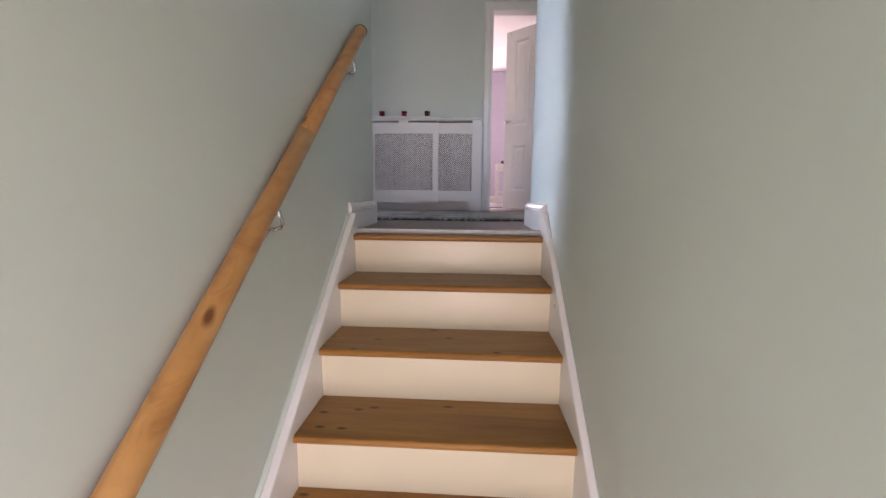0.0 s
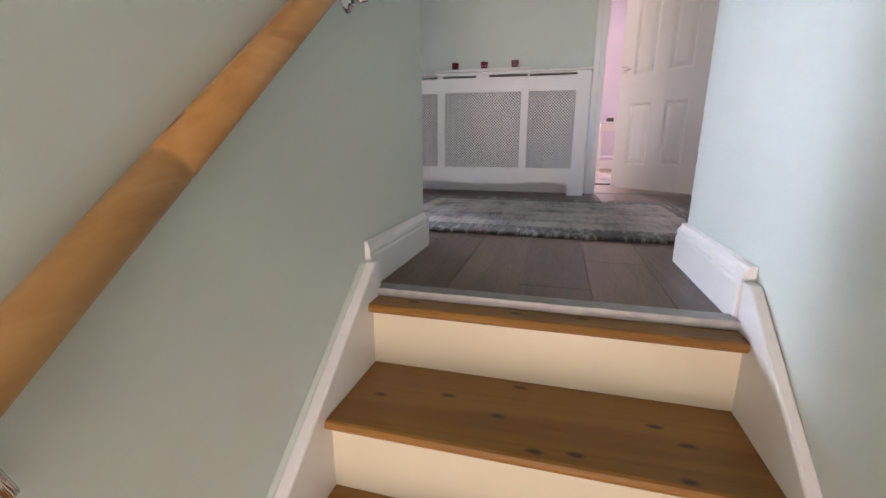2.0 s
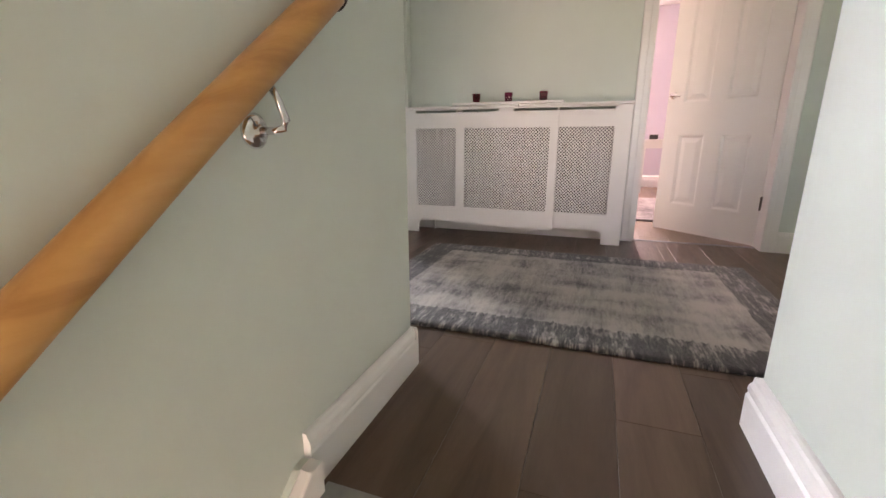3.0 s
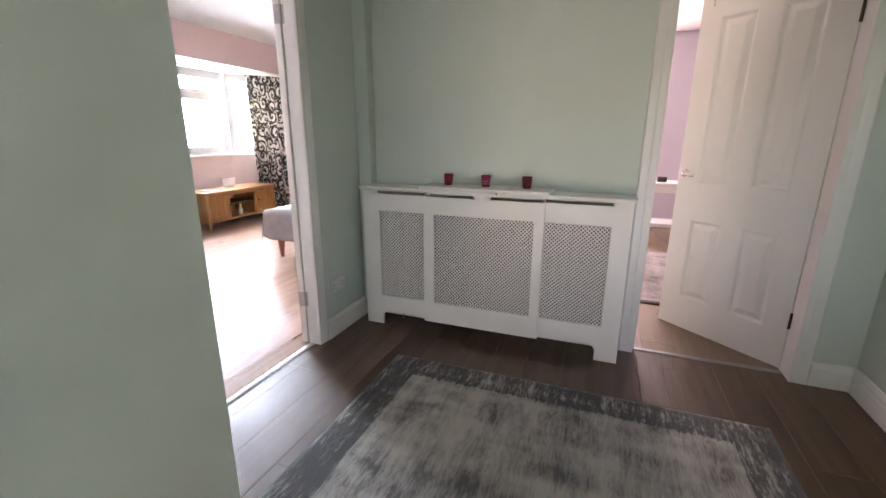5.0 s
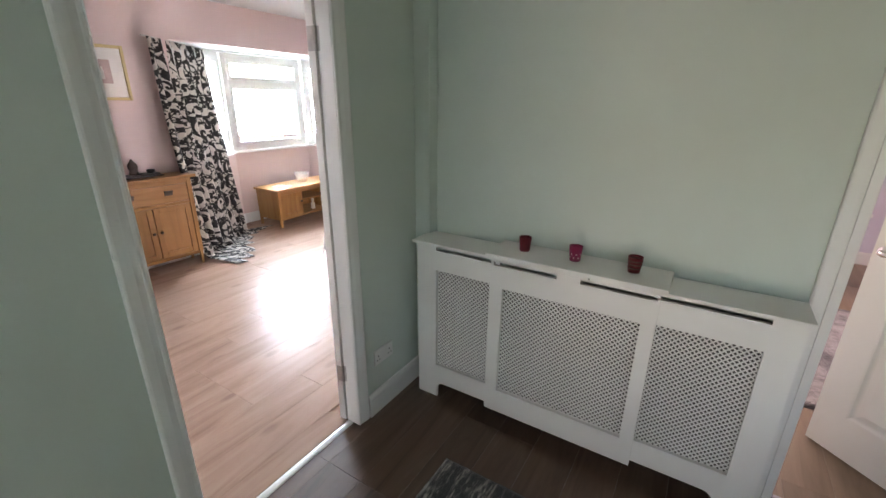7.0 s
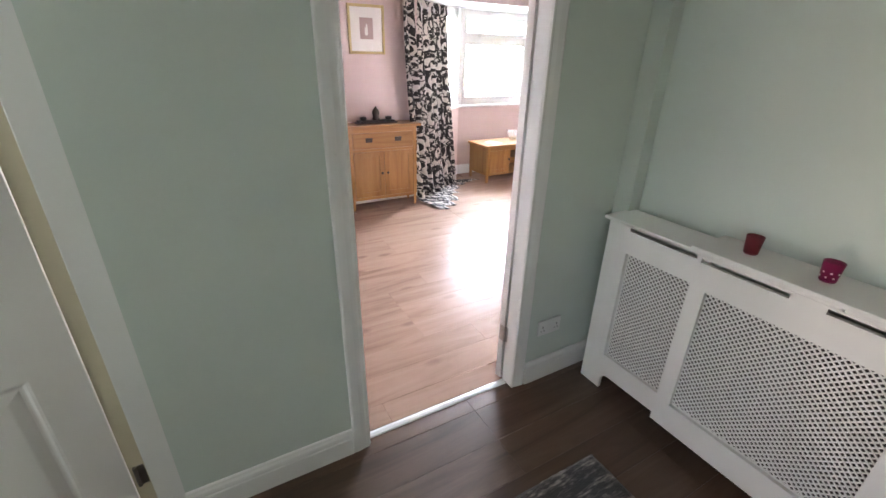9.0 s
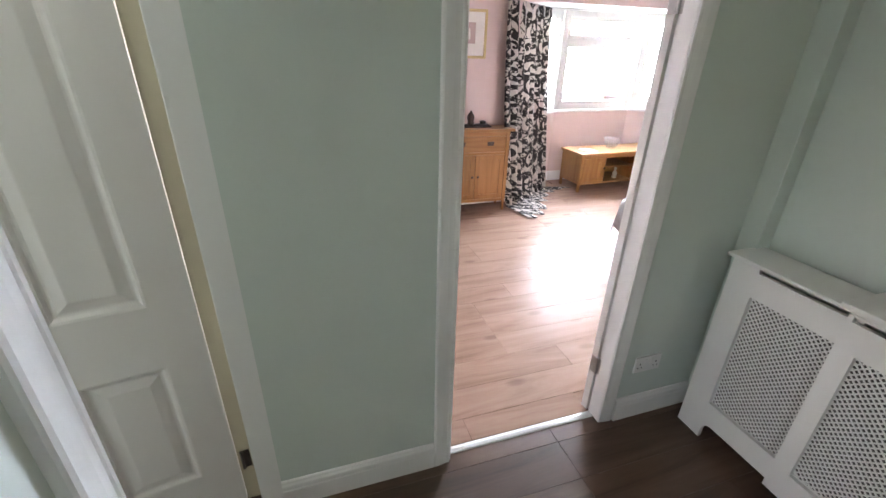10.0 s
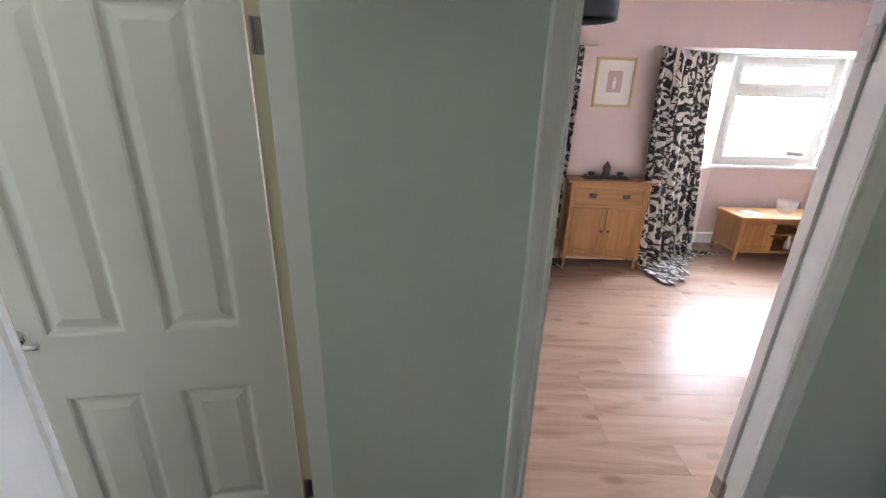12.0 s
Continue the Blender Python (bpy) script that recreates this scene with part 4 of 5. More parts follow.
solid("rug", rug_mesh(0.89, 0.63, 0.013, 90, 64, 0.0008), M["rug"], "worn grey rug with a darker border on dark laminate", "rug", pose(0.13, 3.45, 0.001), True)


# ---- bedroom furniture ----
def taper_leg(x, y, z1, s0, s1):
    bm = bmesh.new()
    lo = [bm.verts.new((x + a * s1, y + b * s1, 0)) for a, b in ((-1, -1), (1, -1), (1, 1), (-1, 1))]
    hi = [bm.verts.new((x + a * s0, y + b * s0, z1)) for a, b in ((-1, -1), (1, -1), (1, 1), (-1, 1))]
    bm.faces.new(lo)
    bm.faces.new(hi)
    for k in range(4):
        bm.faces.new((lo[k], lo[(k + 1) % 4], hi[(k + 1) % 4], hi[k]))
    return bm


def panel_door(parent, y0, y1, z0, z1, knob_y, knob_z):
    """Frame-and-panel cupboard door whose face looks along +x at x = 0."""
    f = 0.05
    d = part("cupboard_door", blocks(((-0.018, y0, z0), (0, y0 + f, z1)), ((-0.018, y1 - f, z0), (0, y1, z1)), ((-0.018, y0 + f, z0), (0, y1 - f, z0 + f)), ((-0.018, y0 + f, z1 - f), (0, y1 - f, z1)), ((-0.016, y0 + f, z0 + f), (-0.009, y1 - f, z1 - f)), bevel=0.0015), M["oak_up"], parent)
    k = lathe([(0.006, 0), (0.005, 0.010), (0.012, 0.016), (0.014, 0.022), (0.010, 0.028), (0.0, 0.030)], 14)
    bmesh.ops.transform(k, matrix=pose(0, knob_y, knob_z, 0, 90, 0), verts=k.verts)
    part("knob", k, M["bronze"], d, "dark metal knob", True)
    return d


side = thing("sideboard", "small honey oak sideboard with one drawer over two doors", "sideboard", pose(-4.200, 4.525, 0, 0, 0, -3))
W, D, H = 0.75, 0.240, 0.905
part("top", block((-D - 0.005, -W / 2 - 0.045, H - 0.028), (0.030, W / 2 + 0.045, H), 0.005), M["oak"], side)
part("body", blocks(((-D, -W / 2 + 0.03, 0.11), (-0.02, W / 2 - 0.03, H - 0.028)), ((-0.02, -W / 2 + 0.04, H - 0.075), (-0.001, W / 2 - 0.04, H - 0.028)), ((-0.02, -W / 2 + 0.04, 0.635), (-0.001, W / 2 - 0.04, 0.66)), ((-0.02, -W / 2 + 0.04, 0.11), (-0.001, W / 2 - 0.04, 0.14))), M["oak"], side)
for sy in (-1, 1):
    for fx in (0.0, -D + 0.02):
        leg = block((fx - 0.022, sy * (W / 2 - 0.02) - 0.02, 0.13), (fx + 0.003, sy * (W / 2 - 0.02) + 0.02, H - 0.028), 0.002)
        low = taper_leg(fx - 0.0095, sy * (W / 2 - 0.02), 0.13, 0.0125, 0.010)
        part("leg", leg, M["oak_up"], side)
        part("foot", low, M["oak_up"], side)
drawer = part("drawer", block((-0.018, -W / 2 + 0.045, 0.665), (0.002, W / 2 - 0.045, 0.825), 0.002), M["oak"], side)
for sy in (-0.16, 0.16):
    part("cup_pull", blocks(((0.002, sy - 0.036, 0.730), (0.006, sy + 0.036, 0.775)), ((0.006, sy - 0.036, 0.757), (0.020, sy + 0.036, 0.775)), bevel=0.003), M["bronze"], drawer, "dark metal cup pull")
panel_door(side, -W / 2 + 0.045, -0.003, 0.145, 0.63, -0.032, 0.40)
panel_door(side, 0.003, W / 2 - 0.045, 0.145, 0.63, 0.032, 0.40)

tray = thing("ornament_tray", "black lacquer tray with a bud-shaped ornament and two candle cups", "ornament", pose(-4.33, 4.50, 0.905))
part("tray", blocks(((-0.055, -0.225, 0), (0.055, 0.225, 0.012)), ((-0.045, -0.20, 0.012), (0.045, 0.20, 0.030)), bevel=0.004), M["black"], tray)
part("bud", lathe([(0.035, 0.03), (0.038, 0.045), (0.030, 0.058), (0.036, 0.085), (0.040, 0.105), (0.032, 0.130), (0.014, 0.150), (0.008, 0.165), (0.0, 0.172)], 20), M["bronze"], tray, "dark bud-shaped centre piece", True)
for sy in (-0.14, 0.14):
    part("candle_cup", lathe([(0.028, 0.03), (0.034, 0.05), (0.033, 0.062), (0.026, 0.062), (0.024, 0.045), (0.0, 0.044)], 16), M["black"], tray, "", True, pose(0, sy, 0))

tv = thing("tv_stand", "low honey oak television stand with open middle shelves", "tv stand", pose(-4.530, 6.105, 0, 0, 0, 1.5))
W, D, H = 1.26, 0.43, 0.50
part("top", block((-D - 0.01, -0.02, H - 0.026), (0.025, W + 0.02, H), 0.005), M["oak"], tv)
part("base_board", block((-D + 0.005, 0.02, 0.095), (-0.004, W - 0.02, 0.118), 0.002), M["oak"], tv)
part("back_board", block((-D + 0.006, 0.02, 0.118), (-D + 0.014, W - 0.02, H - 0.027)), M["oak"], tv)
for y in (0.012, 0.385, W - 0.403, W - 0.030):
    part("upright", block((-D + 0.015, y, 0.119), (-0.021, y + 0.018, H - 0.027)), M["oak_up"], tv)
part("shelf", block((-D + 0.016, 0.404, 0.295), (-0.03, W - 0.404, 0.312)), M["oak"], tv)
part("front_rail", block((-0.020, 0.03, H - 0.072), (-0.002, W - 0.03, H - 0.0265)), M["oak"], tv)
for yy in (0.005, W - 0.045):
    for fx in (-0.038, -D + 0.003):
        part("leg", taper_leg(fx + 0.019, yy + 0.02, H - 0.027, 0.020, 0.0135), M["oak_up"], tv)
panel_door(tv, 0.048, 0.383, 0.122, H - 0.075, 0.358, 0.30)
panel_door(tv, W - 0.383, W - 0.048, 0.122, H - 0.075, W - 0.358, 0.30)

bowl = thing("glass_bowl", "clear cut-glass bowl on the oak stand", "bowl", pose(-4.76, 6.70, 0.50))
bm = lathe([(0.0, 0.0), (0.055, 0.0), (0.060, 0.006), (0.085, 0.05), (0.105, 0.135), (0.100, 0.135), (0.080, 0.052), (0.052, 0.012), (0.0, 0.010)], 20)
for k, v in enumerate(bm.verts):
    if v.co.z > 0.12:
        v.co.z += 0.010 * math.cos(10 * math.atan2(v.co.y, v.co.x))
part("bowl_body", bm, M["crystal"], bowl, "", False)
mag = thing("magazine", "pale magazine lying on the oak stand", "magazine", pose(-4.69, 6.30, 0.50, 0, 0, 20))
part("pages", block((-0.10, -0.07, 0.0), (0.10, 0.07, 0.008), 0.001), M["mount"], mag)
part("cover", block((-0.101, -0.071, 0.008), (0.101, 0.071, 0.0095)), M["white_plastic"], mag)
solid("figurine", lathe([(0.030, 0.0), (0.034, 0.01), (0.026, 0.02), (0.030, 0.06), (0.022, 0.085), (0.012, 0.10), (0.019, 0.12), (0.019, 0.135), (0.008, 0.152), (0.0, 0.155)], 16), M["white_plastic"], "small white china figurine on a shelf", "figurine", pose(-4.67, 6.77, 0.118), True)

pic = thing("framed_picture", "small pink print in a wide cream mount and gilt frame", "picture", pose(-4.47, 4.490, 1.787))
hw, hh, f = 0.190, 0.222, 0.026
part("frame", blocks(((0, -hw, -hh), (0.022, -hw + f, hh)), ((0, hw - f, -hh), (0.022, hw, hh)), ((0, -hw + f, -hh), (0.022, hw - f, -hh + f)), ((0, -hw + f, hh - f), (0.022, hw - f, hh)), bevel=0.004), M["gilt"], pic)
part("mount", block((0.004, -hw + f, -hh + f), (0.010, hw - f, hh - f)), M["mount"], pic)
part("print", block((0.010, -0.068, -0.085), (0.0125, 0.068, 0.105)), M["print"], pic, "dusty pink printed card")
part("motif", blocks(((0.0126, -0.018, -0.05), (0.0136, 0.014, 0.02)), ((0.0126, -0.006, 0.02), (0.0136, 0.010, 0.05)), bevel=0.004), M["mount"], pic, "pale shape on the print")


def curtain(name, top_a, top_b, low_a, low_b, z1, folds, label, puddle=0.22, seed=1):
    """A gathered floor-length curtain: pleated head, folds that deepen downward, hem spread over the floor."""
    rnd = random.Random(seed)
    bm = bmesh.new()
    uv = bm.loops.layers.uv.new("UVMap")
    nu, nv = folds * 10, 44
    a1, b1, a0, b0 = (Vector((*p, 0)) for p in (top_a, top_b, low_a, low_b))
    phase = [rnd.uniform(-0.5, 0.5) for _ in range(folds + 2)]
    amp = [rnd.uniform(0.7, 1.25) for _ in range(folds + 2)]
    cloth_w = (b1 - a1).length * 1.75
    total = z1 + puddle
    cols = []
    for i in range(nu + 1):
        u = i / nu
        k = u * folds
        q = int(k)
        ph = phase[q] * (1 - (k - q)) + phase[q + 1] * (k - q)
        am = amp[q] * (1 - (k - q)) + amp[q + 1] * (k - q)
        col = []
        for j in range(nv + 1):
            s = j / nv * total
            v = min(1.0, s / z1)
            base = (a1.lerp(b1, u)).lerp(a0.lerp(b0, u), v ** 1.6)
            along = (b1 - a1).normalized()
            out = Vector((-along.y, along.x, 0))
            if out.x < 0:
                out = -out
            d = (0.018 + 0.030 * min(1, v * 3)) * am
            w = math.sin(2 * math.pi * (k + ph * 0.5 * v)) + 0.25 * math.sin(4 * math.pi * k + 2 * v)
            p = base + out * d * w
            p.z = z1 - s
            if s > z1 - 0.01:
                over = s - (z1 - 0.01)
                p = p + out * over * (0.75 + 0.35 * math.sin(5.1 * u + seed)) + along * over * (1.3 * (u - 0.35))
                p.z = 0.012 + 0.020 * (0.5 + 0.5 * math.sin(2 * math.pi * k * 0.6 + 9 * over)) * (1 - 0.5 * over / puddle)
            col.append(bm.verts.new(p))
        cols.append(col)
    for i in range(nu):
        for j in range(nv):
            f = bm.faces.new((cols[i][j], cols[i + 1][j], cols[i + 1][j + 1], cols[i][j + 1]))
            for lp, (uu, vv) in zip(f.loops, ((i, j), (i + 1, j), (i + 1, j + 1), (i, j + 1))):
                lp[uv].uv = (uu / nu * cloth_w + seed, vv / nv * total)
    ob = solid(name, bm, M["damask"], label, "curtain", None, True, "bedroom curtains")
    sol = ob.modifiers.new("thickness", "SOLIDIFY")
    sol.thickness, sol.offset = 0.0025, 0.0
    return ob


curtain("curtain", (-4.30, 4.82), (-4.90, 5.66), (-4.20, 4.95), (-4.76, 5.74), 2.095, 7, "cream floor-length curtain printed with black scrolls, hem pooled on the floor", 0.34, 1)
curtain("curtain", (-4.90, 7.36), (-4.30, 8.20), (-4.78, 7.30), (-4.22, 8.10), 2.095, 7, "cream floor-length curtain printed with black scrolls beside the bay window", 0.20, 2)
curtain("curtain", (-4.40, 3.66), (-4.38, 4.15), (-4.34, 3.60), (-4.28, 4.05), 2.095, 4, "cream floor-length curtain printed with black scrolls beside the sideboard", 0.12, 3)
track = thing("curtain_track", "thin white curtain track following the bay", "curtain track")
part("track_rail", tube([(-4.34, 4.80, 2.103), (-4.93, 5.66, 2.103), (-4.93, 7.36, 2.103), (-4.34, 8.22, 2.103)], 0.007, 8), M["upvc"], track)
track2 = thing("curtain_track", "short white curtain track on the wall", "curtain track")
part("track_rail", block((-4.47, 3.45, 2.10), (-4.36, 4.28, 2.115), 0.003), M["upvc"], track2)

lamp = thing("pendant_lamp", "charcoal drum lampshade with a silver lining hung from the ceiling", "lamp", pose(-3.0, 3.725, 2.085))
part("shade", lathe([(0.195, 0.0), (0.195, 0.24), (0.190, 0.24), (0.190, 0.0)], 40), M["shade"], lamp, "charcoal fabric drum", True)
bm = bmesh.new()
rings = [[bm.verts.new((r * math.cos(2 * math.pi * k / 40), r * math.sin(2 * math.pi * k / 40), z)) for k in range(40)] for r, z in ((0.1885, 0.002), (0.1885, 0.238), (0.1875, 0.238), (0.1875, 0.002))]
for q in range(4):
    for k in range(40):
        bm.faces.new((rings[q][k], rings[q][(k + 1) % 40], rings[(q + 1) % 4][(k + 1) % 40], rings[(q + 1) % 4][k]))
part("lining", bm, M["shade_in"], lamp, "silver shade lining", True)
part("cord", tube([(0, 0, 0.16), (0, 0, 0.413)], 0.004, 8), M["white_plastic"], lamp)
part("spider", blocks(((-0.187, -0.003, 0.155), (0.187, 0.003, 0.161)), ((-0.003, -0.187, 0.155), (0.003, 0.187, 0.161))), M["white_plastic"], lamp)
part("bulb", lathe([(0.0, 0.03), (0.025, 0.045), (0.032, 0.075), (0.022, 0.115), (0.014, 0.155)], 16), M["white_plastic"], lamp, "", True)

bed = thing("bed", "made bed with a grey cover hanging over its corner", "bed", pose(-2.88, 5.44, 0))
part("frame", block((0.02, 0.02, 0.22), (1.42, 2.02, 0.32), 0.01), M["legwood"], bed)
part("mattress", block((0.015, 0.015, 0.32), (1.425, 2.03, 0.50), 0.05), M["white_cloth"], bed, "white mattress")
for x in (0.06, 1.38):
    for y in (0.06, 1.98):
        part("leg", lathe([(0.018, 0.0), (0.020, 0.03), (0.026, 0.10), (0.034, 0.18), (0.036, 0.22)], 16), M["legwood"], bed, "turned red-brown leg", True, pose(x, y, 0))
bm = bmesh.new()
nx, ny = 36, 48
grid = []
for j in range(ny + 1):
    row = []
    for i in range(nx + 1):
        x, y = -0.30 + 2.02 * i / nx, -0.30 + 2.34 * j / ny
        ox, oy = max(0.0, 0.0 - x), max(0.0, 0.0 - y)
        drop = max(ox, oy)
        px, py, pz = max(x, -0.02), max(y, -0.02), 0.515 + 0.004 * noise.noise(Vector((x * 4, y * 4, 2)))
        if drop > 0:
            pz -= drop * 1.02
            swing = 0.02 + 0.25 * drop * (0.4 + 0.5 * math.sin(9 * (x + y)))
            if ox > 0:
                px -= 0.02 + 0.08 * drop + 0.2 * swing * drop
            if oy > 0:
                py -= 0.02 + 0.08 * drop + 0.2 * swing * drop
            if ox > 0 and oy > 0:
                pz = 0.515 - 0.9 * math.hypot(ox, oy)
        row.append(bm.verts.new((min(px, 1.44), py, max(pz, 0.10))))
    grid.append(row)
for j in range(ny):
    for i in range(nx):
        bm.faces.new((grid[j][i], grid[j][i + 1], grid[j + 1][i + 1], grid[j + 1][i]))
cover_cloth = part("cover", bm, M["grey_cloth"], bed, "grey cover", True)
sol = cover_cloth.modifiers.new("thickness", "SOLIDIFY")
sol.thickness = 0.006

# ---- study things ----
desk = thing("side_table", "small white painted side table with a lower shelf", "table", pose(1.02, 7.85, 0))
part("tabletop", block((-0.27, -0.20, 0.675), (0.27, 0.20, 0.70), 0.004), M["gloss"], desk)
part("apron", blocks(((-0.24, -0.175, 0.585), (0.24, -0.16, 0.675)), ((-0.24, 0.16, 0.585), (0.24, 0.175, 0.675)), ((-0.245, -0.16, 0.585), (-0.23, 0.16, 0.675)), ((0.23, -0.16, 0.585), (0.245, 0.16, 0.675))), M["gloss"], desk)
part("shelf", block((-0.235, -0.165, 0.20), (0.235, 0.165, 0.218), 0.003), M["gloss"], desk)
for x in (-0.235, 0.235):
    for y in (-0.165, 0.165):
        part("leg", taper_leg(x, y, 0.675, 0.020, 0.014), M["gloss"], desk)
box_small = thing("storage_box", "small dark box standing on the white side table", "box", pose(0.90, 7.84, 0.70))
part("box_body", block((-0.05, -0.04, 0), (0.05, 0.04, 0.05), 0.004), M["black"], box_small)
part("lid", block((-0.052, -0.042, 0.05), (0.052, 0.042, 0.06), 0.002), M["black"], box_small)
solid("rug", rug_mesh(0.7, 0.83, 0.011, 30, 36, 0.0008), M["rug2"], "mottled grey and white rug on pale laminate", "rug", pose(1.15, 6.28, 0.001), True)

# ---- outside ----
tagged(solid("ground", block((-400, -400, -2.75), (400, 400, -2.70)), M["grass"], "lawn and gardens beyond the house", "ground"), kind="structure")


def far_house(x, y, w, d):
    h = thing("house", "brown brick house with a tiled gable roof beyond the gardens", "house", pose(x, y, -2.7, 0, 0, 8))
    part("wall", block((-d / 2, -w / 2, 0), (d / 2, w / 2, 4.8)), M["brickwork"], h)
    bm = bmesh.new()
    a = [bm.verts.new(p) for p in ((-d / 2 - 0.3, -w / 2 - 0.3, 4.7), (d / 2 + 0.3, -w / 2 - 0.3, 4.7), (0, -w / 2 - 0.3, 7.2))]
    b = [bm.verts.new((v.co.x, w / 2 + 0.3, v.co.z)) for v in a]
    bm.faces.new(a)
    bm.faces.new(b)
    for k in range(3):
        bm.faces.new((a[k], a[(k + 1) % 3], b[(k + 1) % 3], b[k]))
    part("roof", bm, M["rooftile"], h)
    for yy in (-w / 4, w / 4):
        for z in (0.9, 3.2):
            wi = part("window", block((d / 2, yy - 0.7, z), (d / 2 + 0.05, yy + 0.7, z + 1.2)), M["upvc"], h)
            part("pane", block((d / 2 + 0.05, yy - 0.62, z + 0.08), (d / 2 + 0.06, yy + 0.62, z + 1.12)), M["pane"], wi)


far_house(-34, 22, 9, 7)
far_house(-40, 38, 9, 7)


def tree(x, y, tall, seed):
    rnd = random.Random(seed)
    t = thing("tree", "leafy garden tree beyond the window", "tree", pose(x, y, -2.7))
    pts = [(0.1 * math.sin(k), 0.1 * math.cos(2 * k), tall * 0.75 * k / 6) for k in range(7)]
    bm = tube(pts, 0.14, 8)
    for v in bm.verts:
        s = 1 - 0.75 * v.co.z / (tall * 0.75)
        v.co.x *= s
        v.co.y *= s
    for q in range(7):
        a = q * 2.4
        z0 = tall * (0.3 + 0.06 * q)
        limb = tube([(0, 0, z0), (0.6 * math.cos(a), 0.6 * math.sin(a), z0 + 0.5), (1.2 * math.cos(a), 1.2 * math.sin(a), z0 + 0.8)], 0.04, 6)
        me = bpy.data.meshes.new("limb")
        limb.to_mesh(me)
        limb.free()
        bm.from_mesh(me)
    part("trunk", bm, M["bark"], t)
    verts, faces = [], []
    for q in range(1500):
        a, r = rnd.uniform(0, 6.283), rnd.random() ** 0.5
        z = rnd.uniform(0.32, 1.0)
        reach = 1.7 * math.sin(math.pi * min(1, (z - 0.25) / 0.8)) * (0.8 + 0.35 * math.sin(3 * a + 5 * z))
        c = Vector((reach * r * math.cos(a), reach * r * math.sin(a), tall * z))
        n1 = Vector((rnd.uniform(-1, 1), rnd.uniform(-1, 1), rnd.uniform(-1, 1))).normalized() * rnd.uniform(0.06, 0.13)
        n2 = n1.cross(Vector((rnd.uniform(-1, 1), rnd.uniform(-1, 1), 1))).normalized() * rnd.uniform(0.04, 0.08)
        i = len(verts)
        verts += [c - n1, c + n2, c + n1, c - n2]
        faces.append((i, i + 1, i + 2, i + 3))
    me = bpy.data.meshes.new("crown")
    me.from_pydata(verts, [], faces)
    me.materials.append(M["leaf"])
    cr = new("crown", me)
    cr.parent = t
    tagged(cr, "loose green leaves", kind="stuff")


tree(-27, 30, 5.0, 3)
tree(-31, 35, 4.4, 4)
tree(-24, 40, 4.2, 5)


# ---- floor boards ----
def plank_mesh(w, l, t=0.009):
    key = (round(w, 3), round(l, 3))
    if key not in PLANKS:
        bm = block((0, 0, -t), (w, l, 0))
        edges = [e for e in bm.edges if all(v.co.z > -0.001 for v in e.verts)]
        bmesh.ops.bevel(bm, geom=edges, offset=0.0009, segments=1, affect="EDGES")
        me = bpy.data.meshes.new("plank")
        bmesh.ops.recalc_face_normals(bm, faces=bm.faces)
        bm.to_mesh(me)
        bm.free()
        PLANKS[key] = me
    return PLANKS[key]


PLANKS = {}


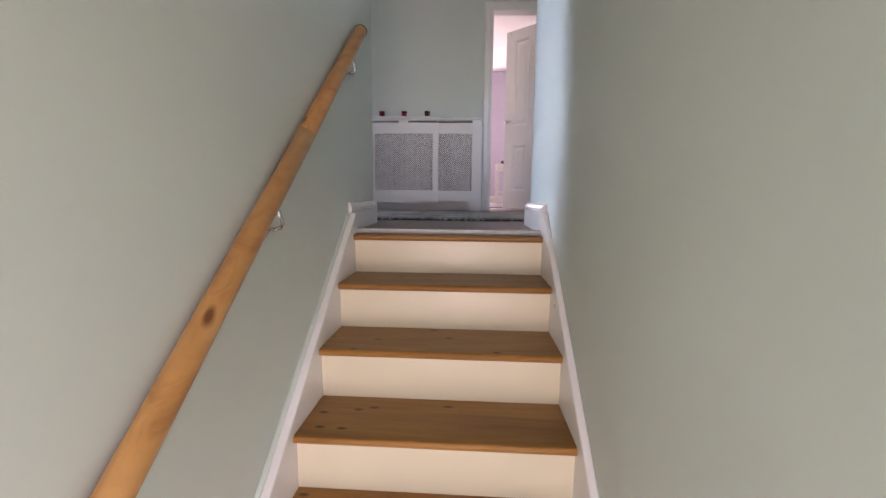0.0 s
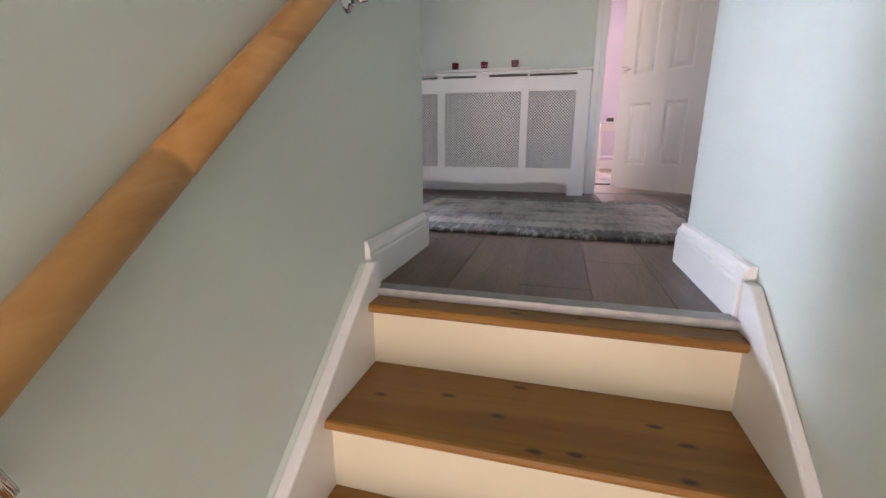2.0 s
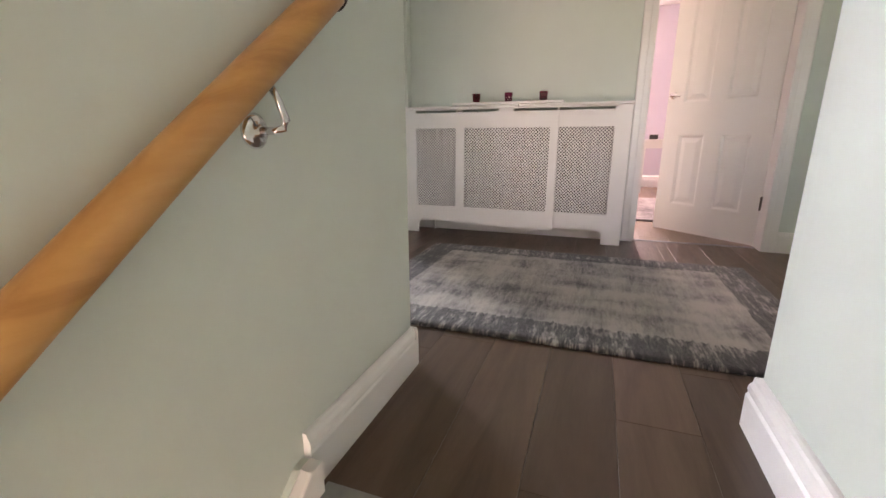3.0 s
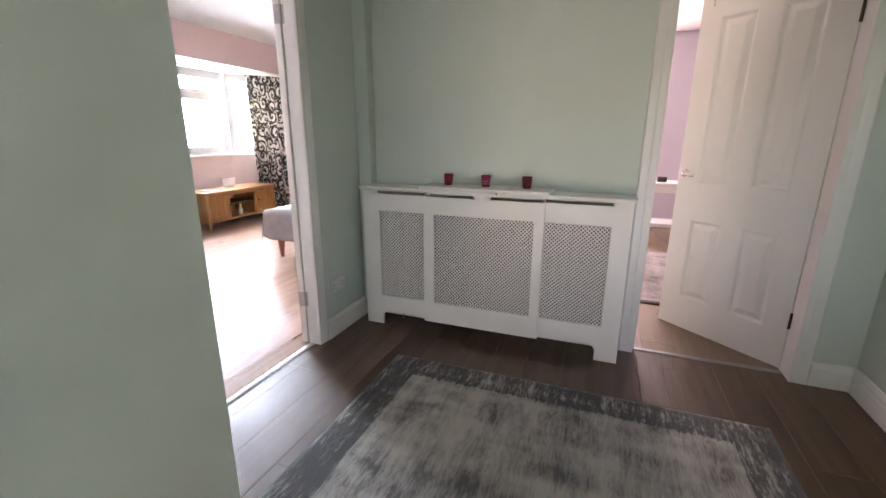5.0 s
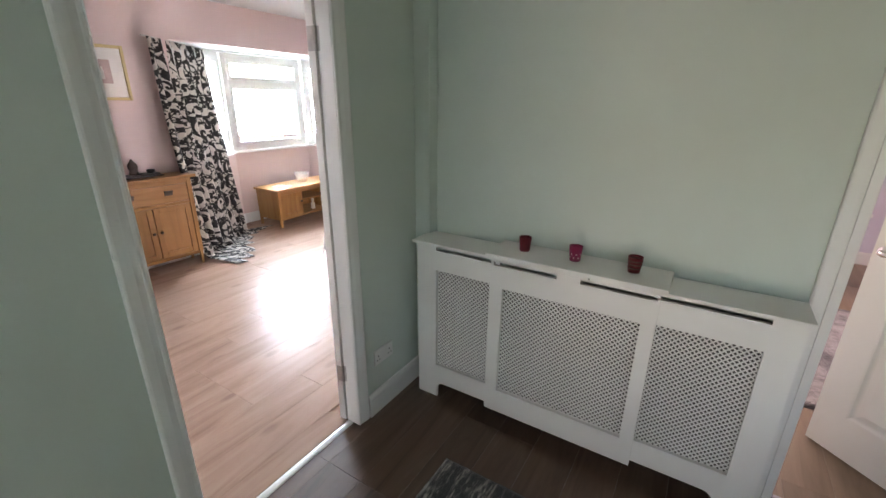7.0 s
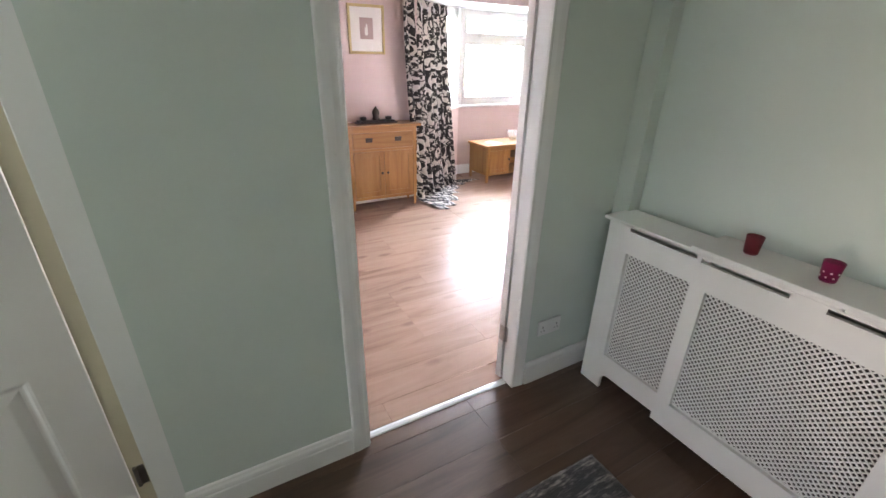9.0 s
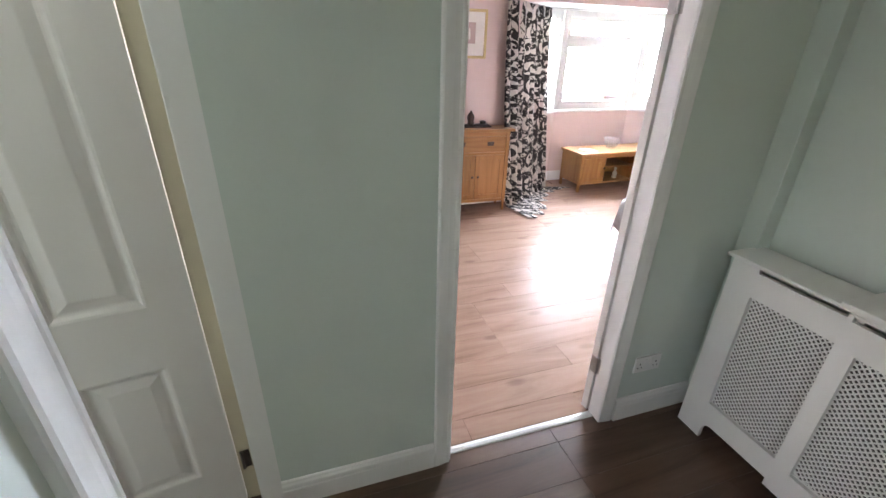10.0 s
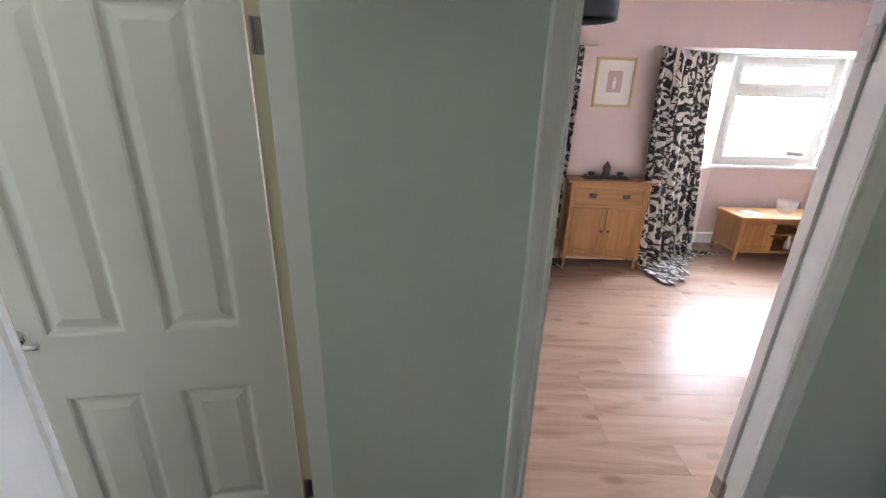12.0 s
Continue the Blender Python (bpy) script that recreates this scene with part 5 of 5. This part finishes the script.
def lay(parent, mat, columns, length, seed):
    """Rows of boards along y. columns: (x0, x1, y0, y1). Joints staggered from row to row."""
    rnd = random.Random(seed)
    last = 0.0
    for x0, x1, y0, y1, fresh in columns:
        if fresh:
            last = rnd.choice((0.15, 0.4, 0.65, 0.9)) * length
        y = y0 - last
        while y < y1 - 1e-4:
            a, b = max(y, y0), min(y + length, y1)
            if b - a > 0.01:
                me = plank_mesh(x1 - x0 - 0.0006, b - a - 0.0006)
                if not me.materials:
                    me.materials.append(mat)
                elif me.materials[0] != mat:
                    me = me.copy()
                    me.materials[0] = mat
                ob = new("plank", me)
                ob.parent = parent
                ob.location = (x0 + 0.0003, a + 0.0003, 0)
            y += length


floor = structure("floor", blocks(((-1.39, 2.54, -0.15), (1.62, 4.675, -0.010)), ((-0.28, 2.03, -0.15), (0.645, 2.54, -0.010)), ((-2.85, 0.2, -0.15), (-0.37, 2.54, -0.010))), M["walnut"], "dark brown wood laminate floor of the landing", "floor")
cols = []
PW = 0.192
edges = sorted({-1.336, *[round(-0.25 - PW * k, 4) for k in range(0, 6)], *[round(-0.25 + PW * k, 4) for k in range(1, 10)], 0.648, 1.50})
edges = [e for e in edges if -1.3361 <= e <= 1.50]
for a, b in zip(edges, edges[1:]):
    nose = a >= -0.2501 and b <= 0.6481
    cols.append((a, b, 2.0505 if nose else (2.44 if b <= -0.37 else 2.545), 4.655, abs(a - 0.648) > 1e-4))
lay(floor, M["walnut"], cols, 1.21, 11)
for k in range(7):
    lay(floor, M["walnut"], [(-2.7 + 0.19 * k, -2.51 + 0.19 * k, 0.32, 2.43, True)], 1.21, 30 + k)

floor_b = structure("floor_bedroom", block((-5.32, 2.93, -0.15), (-1.39, 8.82, -0.010)), M["oakfloor"], "pale oak wood laminate floor of the bedroom", "floor")
cols = []
PB = 0.194
for k in range(20):
    a = -5.15 + PB * k
    b = min(a + PB, -1.325)
    if b - a > 0.02:
        lo_y, hi_y = (3.05, 8.70) if a > -4.46 else (5.08 + (-4.47 - a) * 1.368, 8.10 - (-4.47 - a) * 1.338)
        if b > -1.40:
            lo_y, hi_y = 3.262, 4.018
        cols.append((a, b, lo_y, hi_y, True))
lay(floor_b, M["oakfloor"], cols, 1.29, 21)

floor_s = structure("floor_study", block((-1.27, 4.675, -0.15), (2.72, 8.72, -0.010)), M["beigefloor"], "beige wood laminate floor of the study", "floor")
lay(floor_s, M["beigefloor"], [(-1.15 + 0.19 * k, -0.96 + 0.19 * k, 4.745 if not 8 <= k <= 12 else 4.66, 8.6, True) for k in range(19)], 1.29, 25)
